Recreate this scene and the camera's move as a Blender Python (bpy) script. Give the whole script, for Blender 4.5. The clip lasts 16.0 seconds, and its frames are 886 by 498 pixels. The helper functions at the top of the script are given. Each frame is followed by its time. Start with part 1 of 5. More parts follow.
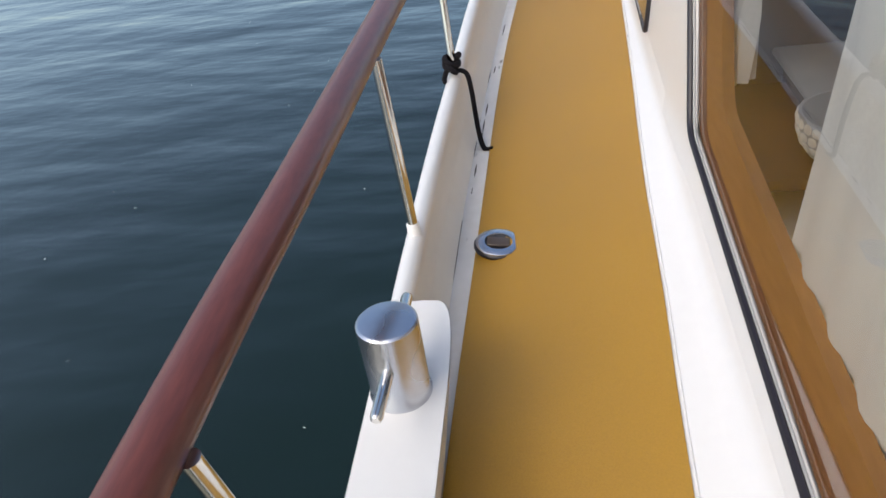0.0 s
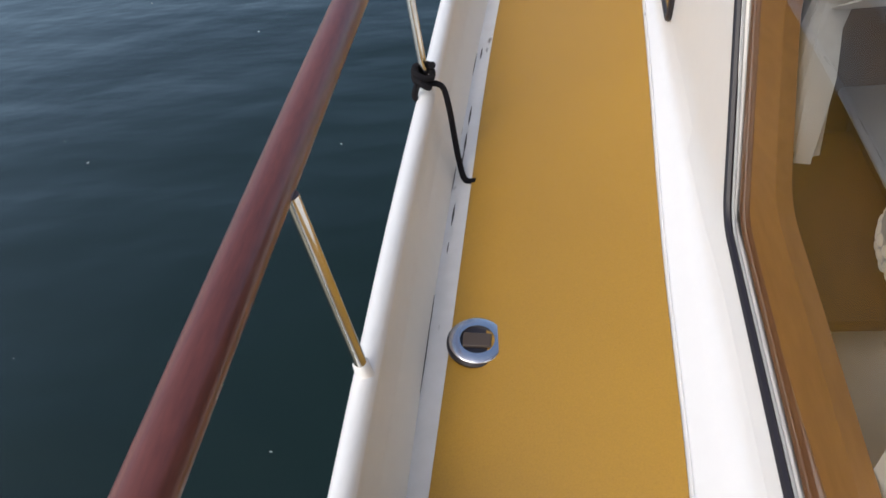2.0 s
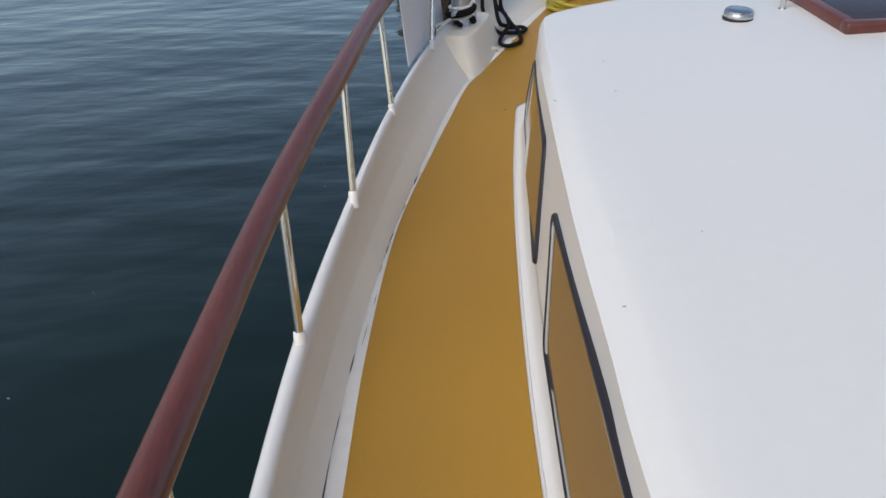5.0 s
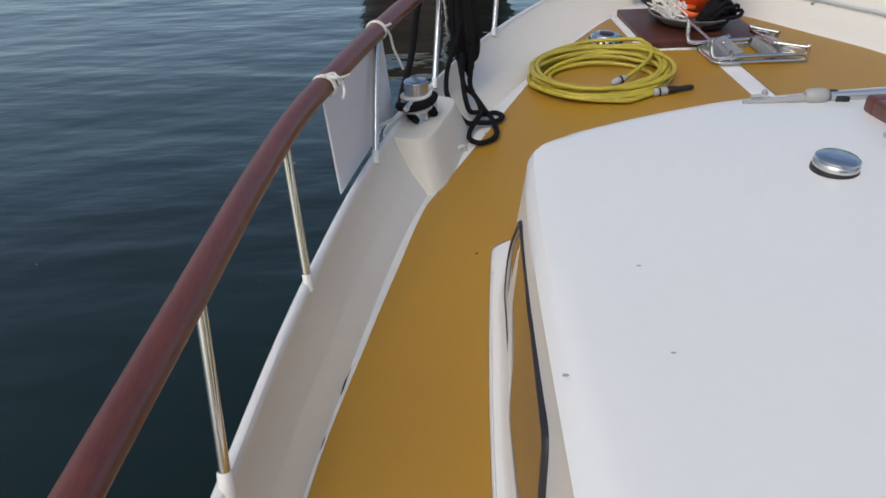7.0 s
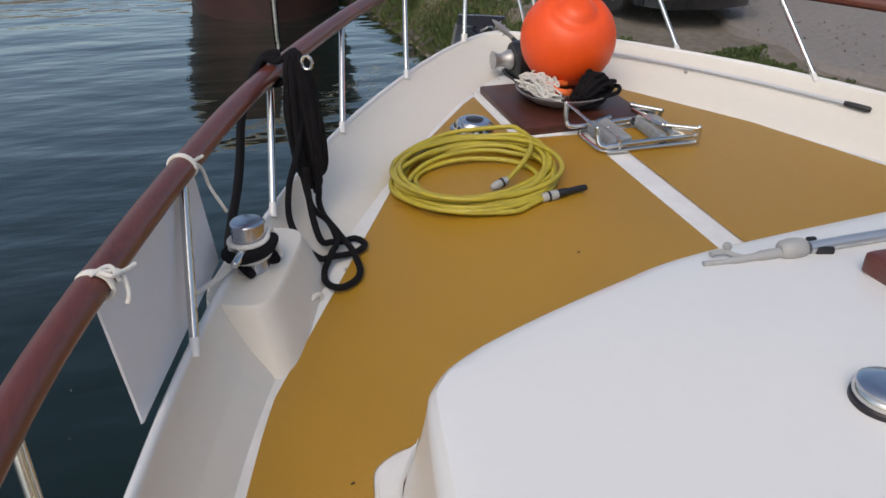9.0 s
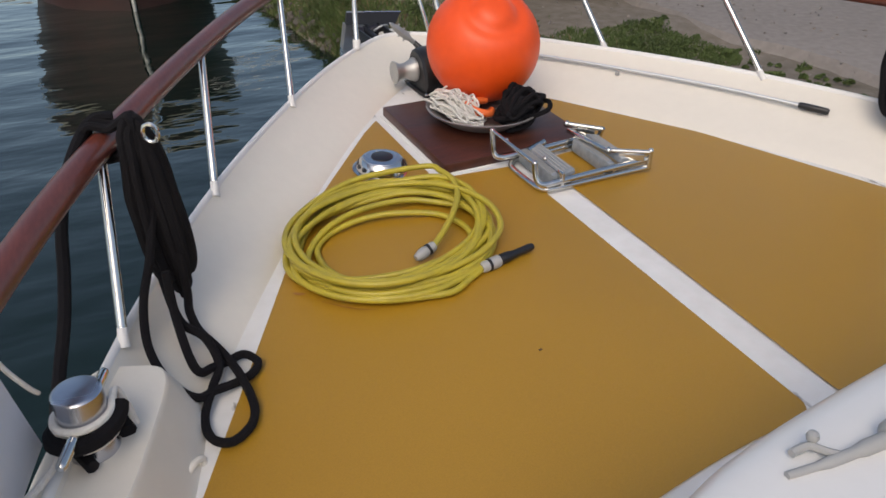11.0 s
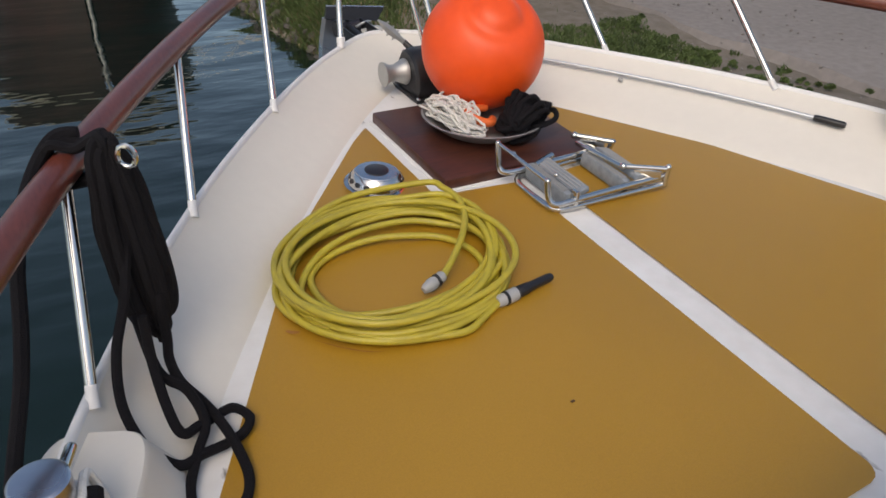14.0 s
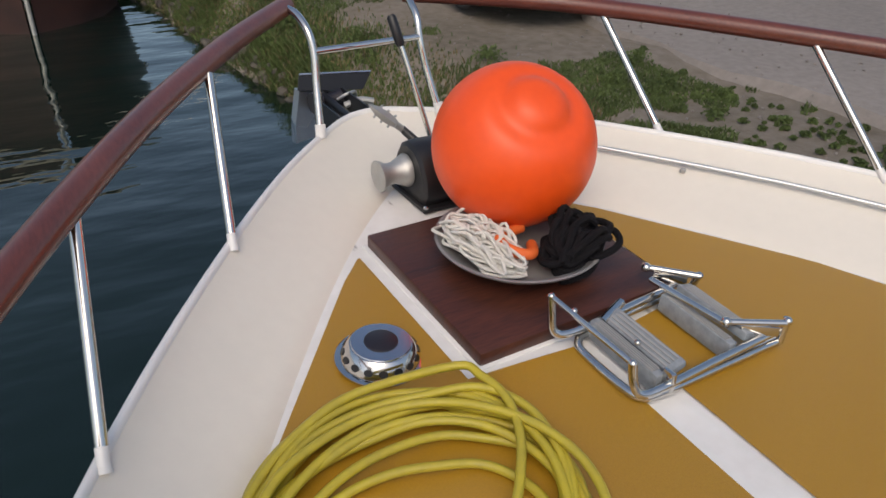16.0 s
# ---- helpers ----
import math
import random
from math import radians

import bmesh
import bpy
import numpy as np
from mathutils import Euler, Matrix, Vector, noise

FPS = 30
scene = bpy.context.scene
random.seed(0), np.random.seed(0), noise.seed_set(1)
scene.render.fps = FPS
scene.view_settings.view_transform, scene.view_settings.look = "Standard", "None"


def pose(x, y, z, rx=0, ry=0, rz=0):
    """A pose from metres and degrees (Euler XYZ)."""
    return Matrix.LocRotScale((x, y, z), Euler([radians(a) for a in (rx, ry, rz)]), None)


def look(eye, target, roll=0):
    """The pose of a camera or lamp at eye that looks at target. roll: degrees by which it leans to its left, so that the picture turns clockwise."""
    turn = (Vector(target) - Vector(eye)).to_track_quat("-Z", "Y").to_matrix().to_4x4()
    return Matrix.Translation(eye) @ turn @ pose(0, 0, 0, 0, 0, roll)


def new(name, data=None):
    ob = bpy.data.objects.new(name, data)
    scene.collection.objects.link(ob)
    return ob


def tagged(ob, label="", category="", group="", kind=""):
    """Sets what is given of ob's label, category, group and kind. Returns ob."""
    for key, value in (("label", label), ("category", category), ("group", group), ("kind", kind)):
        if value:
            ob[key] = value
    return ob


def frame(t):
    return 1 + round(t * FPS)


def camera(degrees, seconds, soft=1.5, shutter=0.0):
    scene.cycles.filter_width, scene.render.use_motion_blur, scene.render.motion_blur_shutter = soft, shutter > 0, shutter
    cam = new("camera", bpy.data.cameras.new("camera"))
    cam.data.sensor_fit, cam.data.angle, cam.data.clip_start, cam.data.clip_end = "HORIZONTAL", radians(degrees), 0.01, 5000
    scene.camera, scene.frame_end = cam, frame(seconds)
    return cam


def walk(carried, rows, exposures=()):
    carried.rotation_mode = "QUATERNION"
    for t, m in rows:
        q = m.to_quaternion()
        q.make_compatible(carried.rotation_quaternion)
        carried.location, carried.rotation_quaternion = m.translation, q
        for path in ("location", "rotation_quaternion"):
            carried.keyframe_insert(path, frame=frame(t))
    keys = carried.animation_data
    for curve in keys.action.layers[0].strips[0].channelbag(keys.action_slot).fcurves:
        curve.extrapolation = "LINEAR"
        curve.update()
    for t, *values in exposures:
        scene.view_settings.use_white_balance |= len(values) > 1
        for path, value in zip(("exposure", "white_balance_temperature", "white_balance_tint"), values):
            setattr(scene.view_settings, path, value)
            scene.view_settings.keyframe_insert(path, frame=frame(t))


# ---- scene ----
cam = camera(61.0, 16.0, soft=1.6)
METRES, TILT, LEAN, TURN = 6.3, -35.358, 7.235, 5.156
EYE = (-1.797, 0.000, 1.151)
ROWS = [
    (0.0, 0.0, 0.0, 0.0, 0.0, 0.0, -0.0),
    (0.5, -0.0062, 0.0116, 0.0203, -0.86, -1.87, -2.81),
    (1.0, -0.0039, 0.0279, 0.0301, -2.38, -4.24, -1.9),
    (1.5, 0.0067, 0.0526, 0.0445, -0.96, -8.42, -0.95),
    (2.0, 0.0116, 0.0705, 0.0721, -0.07, -9.14, 0.23),
    (2.5, 0.0092, 0.0974, 0.1039, 0.16, -6.97, -3.61),
    (3.0, 0.0088, 0.1264, 0.1373, -0.02, -5.77, -0.29),
    (3.5, 0.0198, 0.169, 0.1719, -0.32, -2.85, -2.11),
    (4.0, 0.0302, 0.1992, 0.2036, -2.41, 0.53, -5.0),
    (4.5, 0.0386, 0.2438, 0.2351, -6.99, 1.93, -0.85),
    (5.0, 0.0457, 0.2808, 0.2644, -9.77, 2.9, 0.17),
    (7.5, 0.0873, 0.4438, 0.382, -13.15, 4.29, 1.28),
    (8.0, 0.0829, 0.4646, 0.4024, -16.54, 5.83, 3.48),
    (8.5, 0.0878, 0.4881, 0.4165, -21.09, 6.56, 6.17),
    (9.0, 0.107, 0.5125, 0.4332, -22.3, 5.85, 6.62),
    (11.5, 0.1448, 0.5949, 0.5003, -31.88, 1.85, 13.04),
    (12.0, 0.1474, 0.5902, 0.5006, -33.85, 3.47, 13.72),
    (12.5, 0.1508, 0.589, 0.4978, -35.8, 3.7, 14.12),
    (13.0, 0.1509, 0.5937, 0.4989, -34.09, 3.15, 12.9),
    (13.5, 0.1503, 0.6051, 0.5022, -32.12, 2.87, 11.13),
    (14.0, 0.1452, 0.63, 0.5168, -32.98, 0.84, 11.85),
    (14.5, 0.144, 0.6475, 0.5273, -35.06, 0.14, 11.07),
    (15.0, 0.164, 0.6744, 0.5432, -35.13, -0.71, 13.83),
    (15.5, 0.1835, 0.6923, 0.568, -34.6, 1.51, 13.16),
    (16.0, 0.2003, 0.7225, 0.5859, -34.75, 1.46, 13.74),
]
EXPOSURES = [(0.0, 0.69, 6400, 8), (0.6, 0.66, 6400, 8), (2.5, 0.66, 6400, 8), (3.0, 0.70, 6400, 8), (3.5, 0.71, 6400, 8), (4.0, 0.78, 6450, 8), (4.3, 0.64, 6450, 8), (5.0, 0.18, 6450, 7), (7.5, 0.10, 6450, 7), (9.0, 0.13, 6650, 9), (11.5, 0.15, 6850, 10), (16.0, 0.15, 6850, 10)]
walk(cam, [(t, pose(*EYE, TILT, LEAN, TURN) @ pose(METRES * x, METRES * y, METRES * z, 90 + pitch, roll, yaw)) for t, x, y, z, yaw, pitch, roll in ROWS], EXPOSURES)

# ---- light: a bright, thinly overcast day ----
SUN_HIGH, SUN_ROUND = 50.0, 218.0
world = bpy.data.worlds.new("world")
scene.world = world
world.use_nodes = True
wn = world.node_tree
sky = wn.nodes.new("ShaderNodeTexSky")
sky.sky_type, sky.sun_disc = "NISHITA", False
sky.sun_elevation, sky.sun_rotation = radians(SUN_HIGH), radians(SUN_ROUND)
sky.air_density, sky.dust_density, sky.ozone_density = 1.0, 3.5, 1.0
wn.links.new(sky.outputs[0], wn.nodes["Background"].inputs[0])
wn.nodes["Background"].inputs[1].default_value = 0.15
lamp = bpy.data.lights.new("sun", "SUN")
lamp.energy, lamp.angle, lamp.color = 0.5, radians(40), (1.0, 0.97, 0.93)
sun = new("sun", lamp)
sun.matrix_world = look((0, 0, 0), (-math.sin(radians(SUN_ROUND)) * math.cos(radians(SUN_HIGH)), -math.cos(radians(SUN_ROUND)) * math.cos(radians(SUN_HIGH)), -math.sin(radians(SUN_HIGH))))


# ---- materials ----
def mat(name, colour, rough=0.5, metal=0.0, vary=0.12, grain=18.0, bump=0.0, bump_scale=120.0, second=None, stretch=(1, 1, 1), coat=0.0, ior=1.5, blotch=2.0, per_object=0.0, spots=None):
    """A surface with colour that varies at two scales, uneven roughness and fine relief."""
    m = bpy.data.materials.new(name)
    m.use_nodes = True
    n, l = m.node_tree.nodes, m.node_tree.links
    b = n["Principled BSDF"]
    b.inputs["Metallic"].default_value, b.inputs["IOR"].default_value = metal, ior
    b.inputs["Coat Weight"].default_value, b.inputs["Coat Roughness"].default_value = coat, 0.08
    geo = n.new("ShaderNodeNewGeometry")
    mp = n.new("ShaderNodeMapping")
    mp.inputs["Scale"].default_value = stretch
    l.new(geo.outputs["Position"], mp.inputs["Vector"])
    fine, broad = n.new("ShaderNodeTexNoise"), n.new("ShaderNodeTexNoise")
    for t, s, d in ((fine, grain, 6.0), (broad, blotch, 3.0)):
        t.inputs["Scale"].default_value, t.inputs["Detail"].default_value = s, d
        l.new(mp.outputs[0], t.inputs["Vector"])
    add = n.new("ShaderNodeMath")
    add.operation = "ADD"
    l.new(fine.outputs["Fac"], add.inputs[0])
    l.new(broad.outputs["Fac"], add.inputs[1])
    top = add.outputs[0]
    if per_object:
        info, more = n.new("ShaderNodeObjectInfo"), n.new("ShaderNodeMath")
        more.operation = "MULTIPLY_ADD"
        more.inputs[1].default_value = per_object
        l.new(info.outputs["Random"], more.inputs[0])
        l.new(top, more.inputs[2])
        top = more.outputs[0]
    ramp = n.new("ShaderNodeMapRange")
    ramp.inputs["From Min"].default_value, ramp.inputs["From Max"].default_value = 0.65, 1.35
    l.new(top, ramp.inputs["Value"])
    mix = n.new("ShaderNodeMix")
    mix.data_type = "RGBA"
    dark = second or tuple(c * (1 - vary) for c in colour)
    mix.inputs[6].default_value, mix.inputs[7].default_value = (*dark, 1), (*colour, 1)
    l.new(ramp.outputs[0], mix.inputs[0])
    shade = mix.outputs[2]
    if spots:
        ts, th, ms, mps = n.new("ShaderNodeTexNoise"), n.new("ShaderNodeMapRange"), n.new("ShaderNodeMix"), n.new("ShaderNodeMapping")
        mps.inputs["Scale"].default_value = (1.0, 0.35, 1.0)
        ts.inputs["Scale"].default_value, ts.inputs["Detail"].default_value = spots[0], 5.0
        th.inputs["From Min"].default_value, th.inputs["From Max"].default_value = spots[1], spots[1] + 0.06
        ms.data_type, ms.inputs[7].default_value = "RGBA", (*spots[2], 1)
        l.new(geo.outputs["Position"], mps.inputs["Vector"])
        l.new(mps.outputs[0], ts.inputs["Vector"])
        l.new(ts.outputs["Fac"], th.inputs["Value"])
        l.new(th.outputs[0], ms.inputs[0])
        l.new(shade, ms.inputs[6])
        shade = ms.outputs[2]
    l.new(shade, b.inputs["Base Color"])
    rr = n.new("ShaderNodeMapRange")
    rr.inputs["To Min"].default_value, rr.inputs["To Max"].default_value = rough * 0.85, min(1, rough * 1.2)
    l.new(broad.outputs["Fac"], rr.inputs["Value"])
    l.new(rr.outputs[0], b.inputs["Roughness"])
    if bump:
        tb, bp = n.new("ShaderNodeTexNoise"), n.new("ShaderNodeBump")
        tb.inputs["Scale"].default_value, tb.inputs["Detail"].default_value = bump_scale, 4.0
        bp.inputs["Strength"].default_value, bp.inputs["Distance"].default_value = bump, 0.01
        l.new(mp.outputs[0], tb.inputs["Vector"])
        l.new(tb.outputs["Fac"], bp.inputs["Height"])
        l.new(bp.outputs[0], b.inputs["Normal"])
    return m


def water_material():
    m = bpy.data.materials.new("canal water")
    m.use_nodes = True
    n, l = m.node_tree.nodes, m.node_tree.links
    b = n["Principled BSDF"]
    b.inputs["Roughness"].default_value, b.inputs["Specular IOR Level"].default_value = 0.6, 0.0
    geo = n.new("ShaderNodeNewGeometry")
    murk = n.new("ShaderNodeTexNoise")
    murk.inputs["Scale"].default_value = 0.5
    l.new(geo.outputs["Position"], murk.inputs["Vector"])
    mix = n.new("ShaderNodeMix")
    mix.data_type = "RGBA"
    mix.inputs[6].default_value, mix.inputs[7].default_value = (0.0024, 0.0084, 0.0068, 1), (0.0050, 0.0150, 0.0116, 1)
    l.new(murk.outputs["Fac"], mix.inputs[0])
    l.new(mix.outputs[2], b.inputs["Base Color"])
    last = None
    for scale, size, strength, turn in (((1.0, 2.4, 1.0), 0.5, 0.19, 30), ((1.0, 2.4, 1.0), 2.2, 0.033, 15)):
        mp, tex, bp = n.new("ShaderNodeMapping"), n.new("ShaderNodeTexNoise"), n.new("ShaderNodeBump")
        mp.inputs["Scale"].default_value, mp.inputs["Rotation"].default_value = scale, (0, 0, radians(turn))
        tex.inputs["Scale"].default_value, tex.inputs["Detail"].default_value = size, 2.0
        bp.inputs["Strength"].default_value, bp.inputs["Distance"].default_value = strength, 0.25
        l.new(geo.outputs["Position"], mp.inputs["Vector"])
        l.new(mp.outputs[0], tex.inputs["Vector"])
        l.new(tex.outputs["Fac"], bp.inputs["Height"])
        if last:
            l.new(last.outputs[0], bp.inputs["Normal"])
        last = bp
    gloss, fres, gain, blend = n.new("ShaderNodeBsdfGlossy"), n.new("ShaderNodeFresnel"), n.new("ShaderNodeMath"), n.new("ShaderNodeMixShader")
    gloss.inputs["Color"].default_value = (0.98, 0.98, 0.92, 1)
    gloss.inputs["Roughness"].default_value, fres.inputs["IOR"].default_value = 0.03, 1.33
    gain.operation, gain.use_clamp = "MULTIPLY_ADD", True
    gain.inputs[1].default_value, gain.inputs[2].default_value = 2.2, -0.020
    for node in (b, gloss, fres):
        l.new(last.outputs[0], node.inputs["Normal"])
    l.new(fres.outputs[0], gain.inputs[0])
    l.new(gain.outputs[0], blend.inputs[0])
    l.new(b.outputs[0], blend.inputs[1])
    l.new(gloss.outputs[0], blend.inputs[2])
    l.new(blend.outputs[0], n["Material Output"].inputs[0])
    return m


def glass_material(name, tint, shine=0.06):
    m = bpy.data.materials.new(name)
    m.use_nodes = True
    n, l = m.node_tree.nodes, m.node_tree.links
    n.remove(n["Principled BSDF"])
    clear, gloss, mix, fres = n.new("ShaderNodeBsdfTransparent"), n.new("ShaderNodeBsdfGlossy"), n.new("ShaderNodeMixShader"), n.new("ShaderNodeFresnel")
    clear.inputs[0].default_value, gloss.inputs["Roughness"].default_value = (*tint, 1), 0.01
    fres.inputs["IOR"].default_value = 1.5 + shine
    l.new(fres.outputs[0], mix.inputs[0])
    l.new(clear.outputs[0], mix.inputs[1])
    l.new(gloss.outputs[0], mix.inputs[2])
    l.new(mix.outputs[0], n["Material Output"].inputs[0])
    return m


WHITE = mat("white yacht paint", (0.752, 0.740, 0.715), 0.30, vary=0.03, grain=30, bump=0.012, bump_scale=40, coat=0.2)
CREAM = mat("cream bulwark paint", (0.738, 0.694, 0.610), 0.35, vary=0.05, grain=25, bump=0.03, bump_scale=50, blotch=3)
WAY = mat("worn white waterway paint", (0.77, 0.76, 0.74), 0.45, second=(0.68, 0.665, 0.635), grain=22, blotch=7, bump=0.05, bump_scale=80, spots=(20.0, 0.690, (0.22, 0.20, 0.18)))
OCHRE = mat("ochre non-slip deck paint", (0.415, 0.222, 0.012), 0.40, second=(0.330, 0.172, 0.009), grain=260, bump=0.18, bump_scale=900, blotch=1.1, ior=1.65)
VARNISH = mat("varnished red-brown rail wood", (0.160, 0.042, 0.026), 0.36, second=(0.088, 0.022, 0.015), grain=26, stretch=(6, 1, 6), coat=0.3, bump=0.04, bump_scale=60)
MAHOGANY = mat("dark oiled hatch wood", (0.092, 0.027, 0.014), 0.36, second=(0.026, 0.009, 0.007), grain=14, stretch=(1.5, 12, 1.5), bump=0.08, bump_scale=30)
TEAK = mat("orange-brown varnished cabin wood", (0.40, 0.185, 0.062), 0.35, second=(0.27, 0.118, 0.040), grain=12, stretch=(6, 1, 6), coat=0.3)
DARKWOOD = mat("dark brown cabin wood", (0.10, 0.045, 0.018), 0.5, second=(0.05, 0.022, 0.01), grain=10, stretch=(5, 1, 5))
BROWNPAINT = mat("brown painted windscreen frame", (0.085, 0.060, 0.042), 0.4, vary=0.25, bump=0.03)
STEEL = mat("polished stainless steel", (0.66, 0.65, 0.62), 0.13, 1.0, vary=0.06, grain=40)
BRUSHED = mat("brushed stainless steel", (0.56, 0.57, 0.61), 0.26, 1.0, vary=0.10, grain=60)
GALV = mat("dull cast aluminium", (0.52, 0.52, 0.50), 0.45, 0.7, vary=0.2, grain=40, bump=0.08)
RUBBER = mat("black rubber seal", (0.018, 0.015, 0.020), 0.38, vary=0.2)
BLACK = mat("black painted metal", (0.014, 0.014, 0.016), 0.4, vary=0.3, bump=0.05)
ROPE = mat("black braided rope", (0.010, 0.009, 0.011), 0.9, vary=0.4, grain=150, bump=0.6, bump_scale=420, ior=1.3)
CORD = mat("off-white cord", (0.80, 0.78, 0.73), 0.8, second=(0.64, 0.61, 0.55), grain=120, bump=0.5, bump_scale=400)
HOSE = mat("yellow garden hose", (0.49, 0.395, 0.030), 0.42, second=(0.35, 0.285, 0.038), grain=30, blotch=6, bump=0.04, bump_scale=200)
ORANGE = mat("orange inflated fender skin", (0.88, 0.090, 0.008), 0.42, second=(0.80, 0.078, 0.008), grain=30, bump=0.03, bump_scale=40)
ORANGEROPE = mat("orange rope eye", (0.85, 0.16, 0.03), 0.6, vary=0.2)
GREY = mat("grey plastic", (0.36, 0.36, 0.35), 0.5, vary=0.12)
TREAD = mat("pale grey ribbed tread plastic", (0.34, 0.37, 0.39), 0.4, second=(0.18, 0.20, 0.22), grain=60)
DISH = mat("grey galvanised dish", (0.31, 0.30, 0.295), 0.5, 0.3, vary=0.2, grain=20)
BOARD = mat("plain white plastic board", (0.72, 0.72, 0.74), 0.5, vary=0.05)
ALU = mat("anodised aluminium tube", (0.60, 0.62, 0.64), 0.4, 0.85, vary=0.08)
DARKGLASS = mat("bronze mirror glass", (0.42, 0.36, 0.28), 0.04, 0.75, vary=0.03)
PLATE = mat("dark smoked plate", (0.016, 0.016, 0.026), 0.5, vary=0.15, ior=1.25)
SMOKE = mat("smoked acrylic", (0.05, 0.045, 0.05), 0.12, vary=0.2)
CLEAR = glass_material("clear window glass", (0.93, 0.93, 0.91), 0.45)
CURTAIN = mat("white net curtain", (0.78, 0.76, 0.72), 0.9, vary=0.1, grain=90, bump=0.2, bump_scale=300)
PEBBLE = mat("pastel mosaic stones", (0.80, 0.74, 0.64), 0.4, second=(0.42, 0.36, 0.34), per_object=0.6)
FROST = mat("grey frosted glass", (0.38, 0.365, 0.35), 0.3, vary=0.2)
WATER = water_material()
SOIL = mat("dry earth and gravel verge", (0.220, 0.188, 0.155), 0.95, second=(0.110, 0.090, 0.060), grain=9, blotch=0.8, bump=0.8, bump_scale=30)
ASPHALT = mat("worn grey asphalt", (0.265, 0.234, 0.210), 0.9, second=(0.178, 0.155, 0.136), grain=14, blotch=0.35, bump=0.4, bump_scale=90)
LEAF = mat("green grass and weeds", (0.092, 0.132, 0.032), 0.75, second=(0.040, 0.060, 0.016), grain=3, blotch=0.7)
STRAW = mat("dry straw grass", (0.20, 0.155, 0.075), 0.8, second=(0.105, 0.082, 0.038), grain=4, blotch=1.2)
STONE = mat("grey bank stones", (0.105, 0.092, 0.074), 0.85, second=(0.034, 0.030, 0.026), grain=8, bump=0.5, bump_scale=20)
RUST = mat("rust-brown barge plating", (0.050, 0.018, 0.014), 0.5, second=(0.024, 0.011, 0.010), grain=5, blotch=1.2, bump=0.2, bump_scale=12)
BUFF = mat("cream barge paint", (0.40, 0.37, 0.29), 0.5, vary=0.2)
CARPAINT = mat("black car paint", (0.012, 0.012, 0.014), 0.22, vary=0.1, coat=0.8)
TYRE = mat("tyre rubber", (0.02, 0.02, 0.021), 0.8, vary=0.3)


# ---- mesh helpers ----
def smooth_table(*rows):
    """A smooth curve through rows of (t, a, b, ...), evaluated at any t."""
    rows = np.array(rows, float)
    t, v = rows[:, 0], rows[:, 1:]
    d = np.diff(v, axis=0) / np.diff(t)[:, None]
    m = np.vstack([d[:1], (d[1:] + d[:-1]) / 2, d[-1:]])

    def at(s):
        s = min(max(s, t[0]), t[-1])
        i = min(max(int(np.searchsorted(t, s)) - 1, 0), len(t) - 2)
        h = t[i + 1] - t[i]
        u = (s - t[i]) / h
        r = (2 * u**3 - 3 * u**2 + 1) * v[i] + (u**3 - 2 * u**2 + u) * h * m[i] + (3 * u**2 - 2 * u**3) * v[i + 1] + (u**3 - u**2) * h * m[i + 1]
        return r if len(r) > 1 else float(r[0])
    return at


def spline(points, per=8, closed=False):
    """A smooth line through points (Catmull-Rom)."""
    p = [Vector(q) for q in points]
    n = len(p)
    out = []
    for i in range(n if closed else n - 1):
        a, b, c, d = (p[(i + k) % n] if closed else p[min(max(i + k, 0), n - 1)] for k in (-1, 0, 1, 2))
        for j in range(per):
            u = j / per
            out.append(0.5 * (2 * b + (c - a) * u + (2 * a - 5 * b + 4 * c - d) * u * u + (3 * b - a - 3 * c + d) * u**3))
    if not closed:
        out.append(p[-1])
    return out


def tube(bm, path, radius, sides=10, closed=False, flat=1.0, caps=True):
    """Sweep a round section along a path; radius may be a list."""
    path = [Vector(p) for p in path]
    n = len(path)
    rad = radius if isinstance(radius, (list, tuple)) else [radius] * n
    rings, up = [], None
    for i in range(n):
        a, b = (path[i - 1], path[(i + 1) % n]) if closed else (path[max(i - 1, 0)], path[min(i + 1, n - 1)])
        d = (b - a).normalized()
        if up is None:
            up = d.orthogonal().normalized() if abs(d.z) > 0.95 else (Vector((0, 0, 1)) - d * d.z).normalized()
        up = (up - d * up.dot(d)).normalized()
        side = d.cross(up)
        rings.append([bm.verts.new(path[i] + (side * math.cos(k * math.tau / sides) + up * flat * math.sin(k * math.tau / sides)) * rad[i]) for k in range(sides)])
    for i in range(n if closed else n - 1):
        r, s = rings[i], rings[(i + 1) % n]
        for k in range(sides):
            bm.faces.new((r[k], r[(k + 1) % sides], s[(k + 1) % sides], s[k]))
    if caps and not closed:
        bm.faces.new(rings[0][::-1])
        bm.faces.new(rings[-1])
    return bm


def lathe(bm, profile, sides=32, m=None):
    """Turn a profile of (r, z) round the z axis, then place it by m."""
    m = m or Matrix()
    rings = [[bm.verts.new(m @ Vector((max(r, 1e-4) * math.cos(k * math.tau / sides), max(r, 1e-4) * math.sin(k * math.tau / sides), z))) for k in range(sides)] for r, z in profile]
    for r, s in zip(rings, rings[1:]):
        for k in range(sides):
            bm.faces.new((r[k], r[(k + 1) % sides], s[(k + 1) % sides], s[k]))
    bm.faces.new(rings[0][::-1])
    bm.faces.new(rings[-1])
    return bm


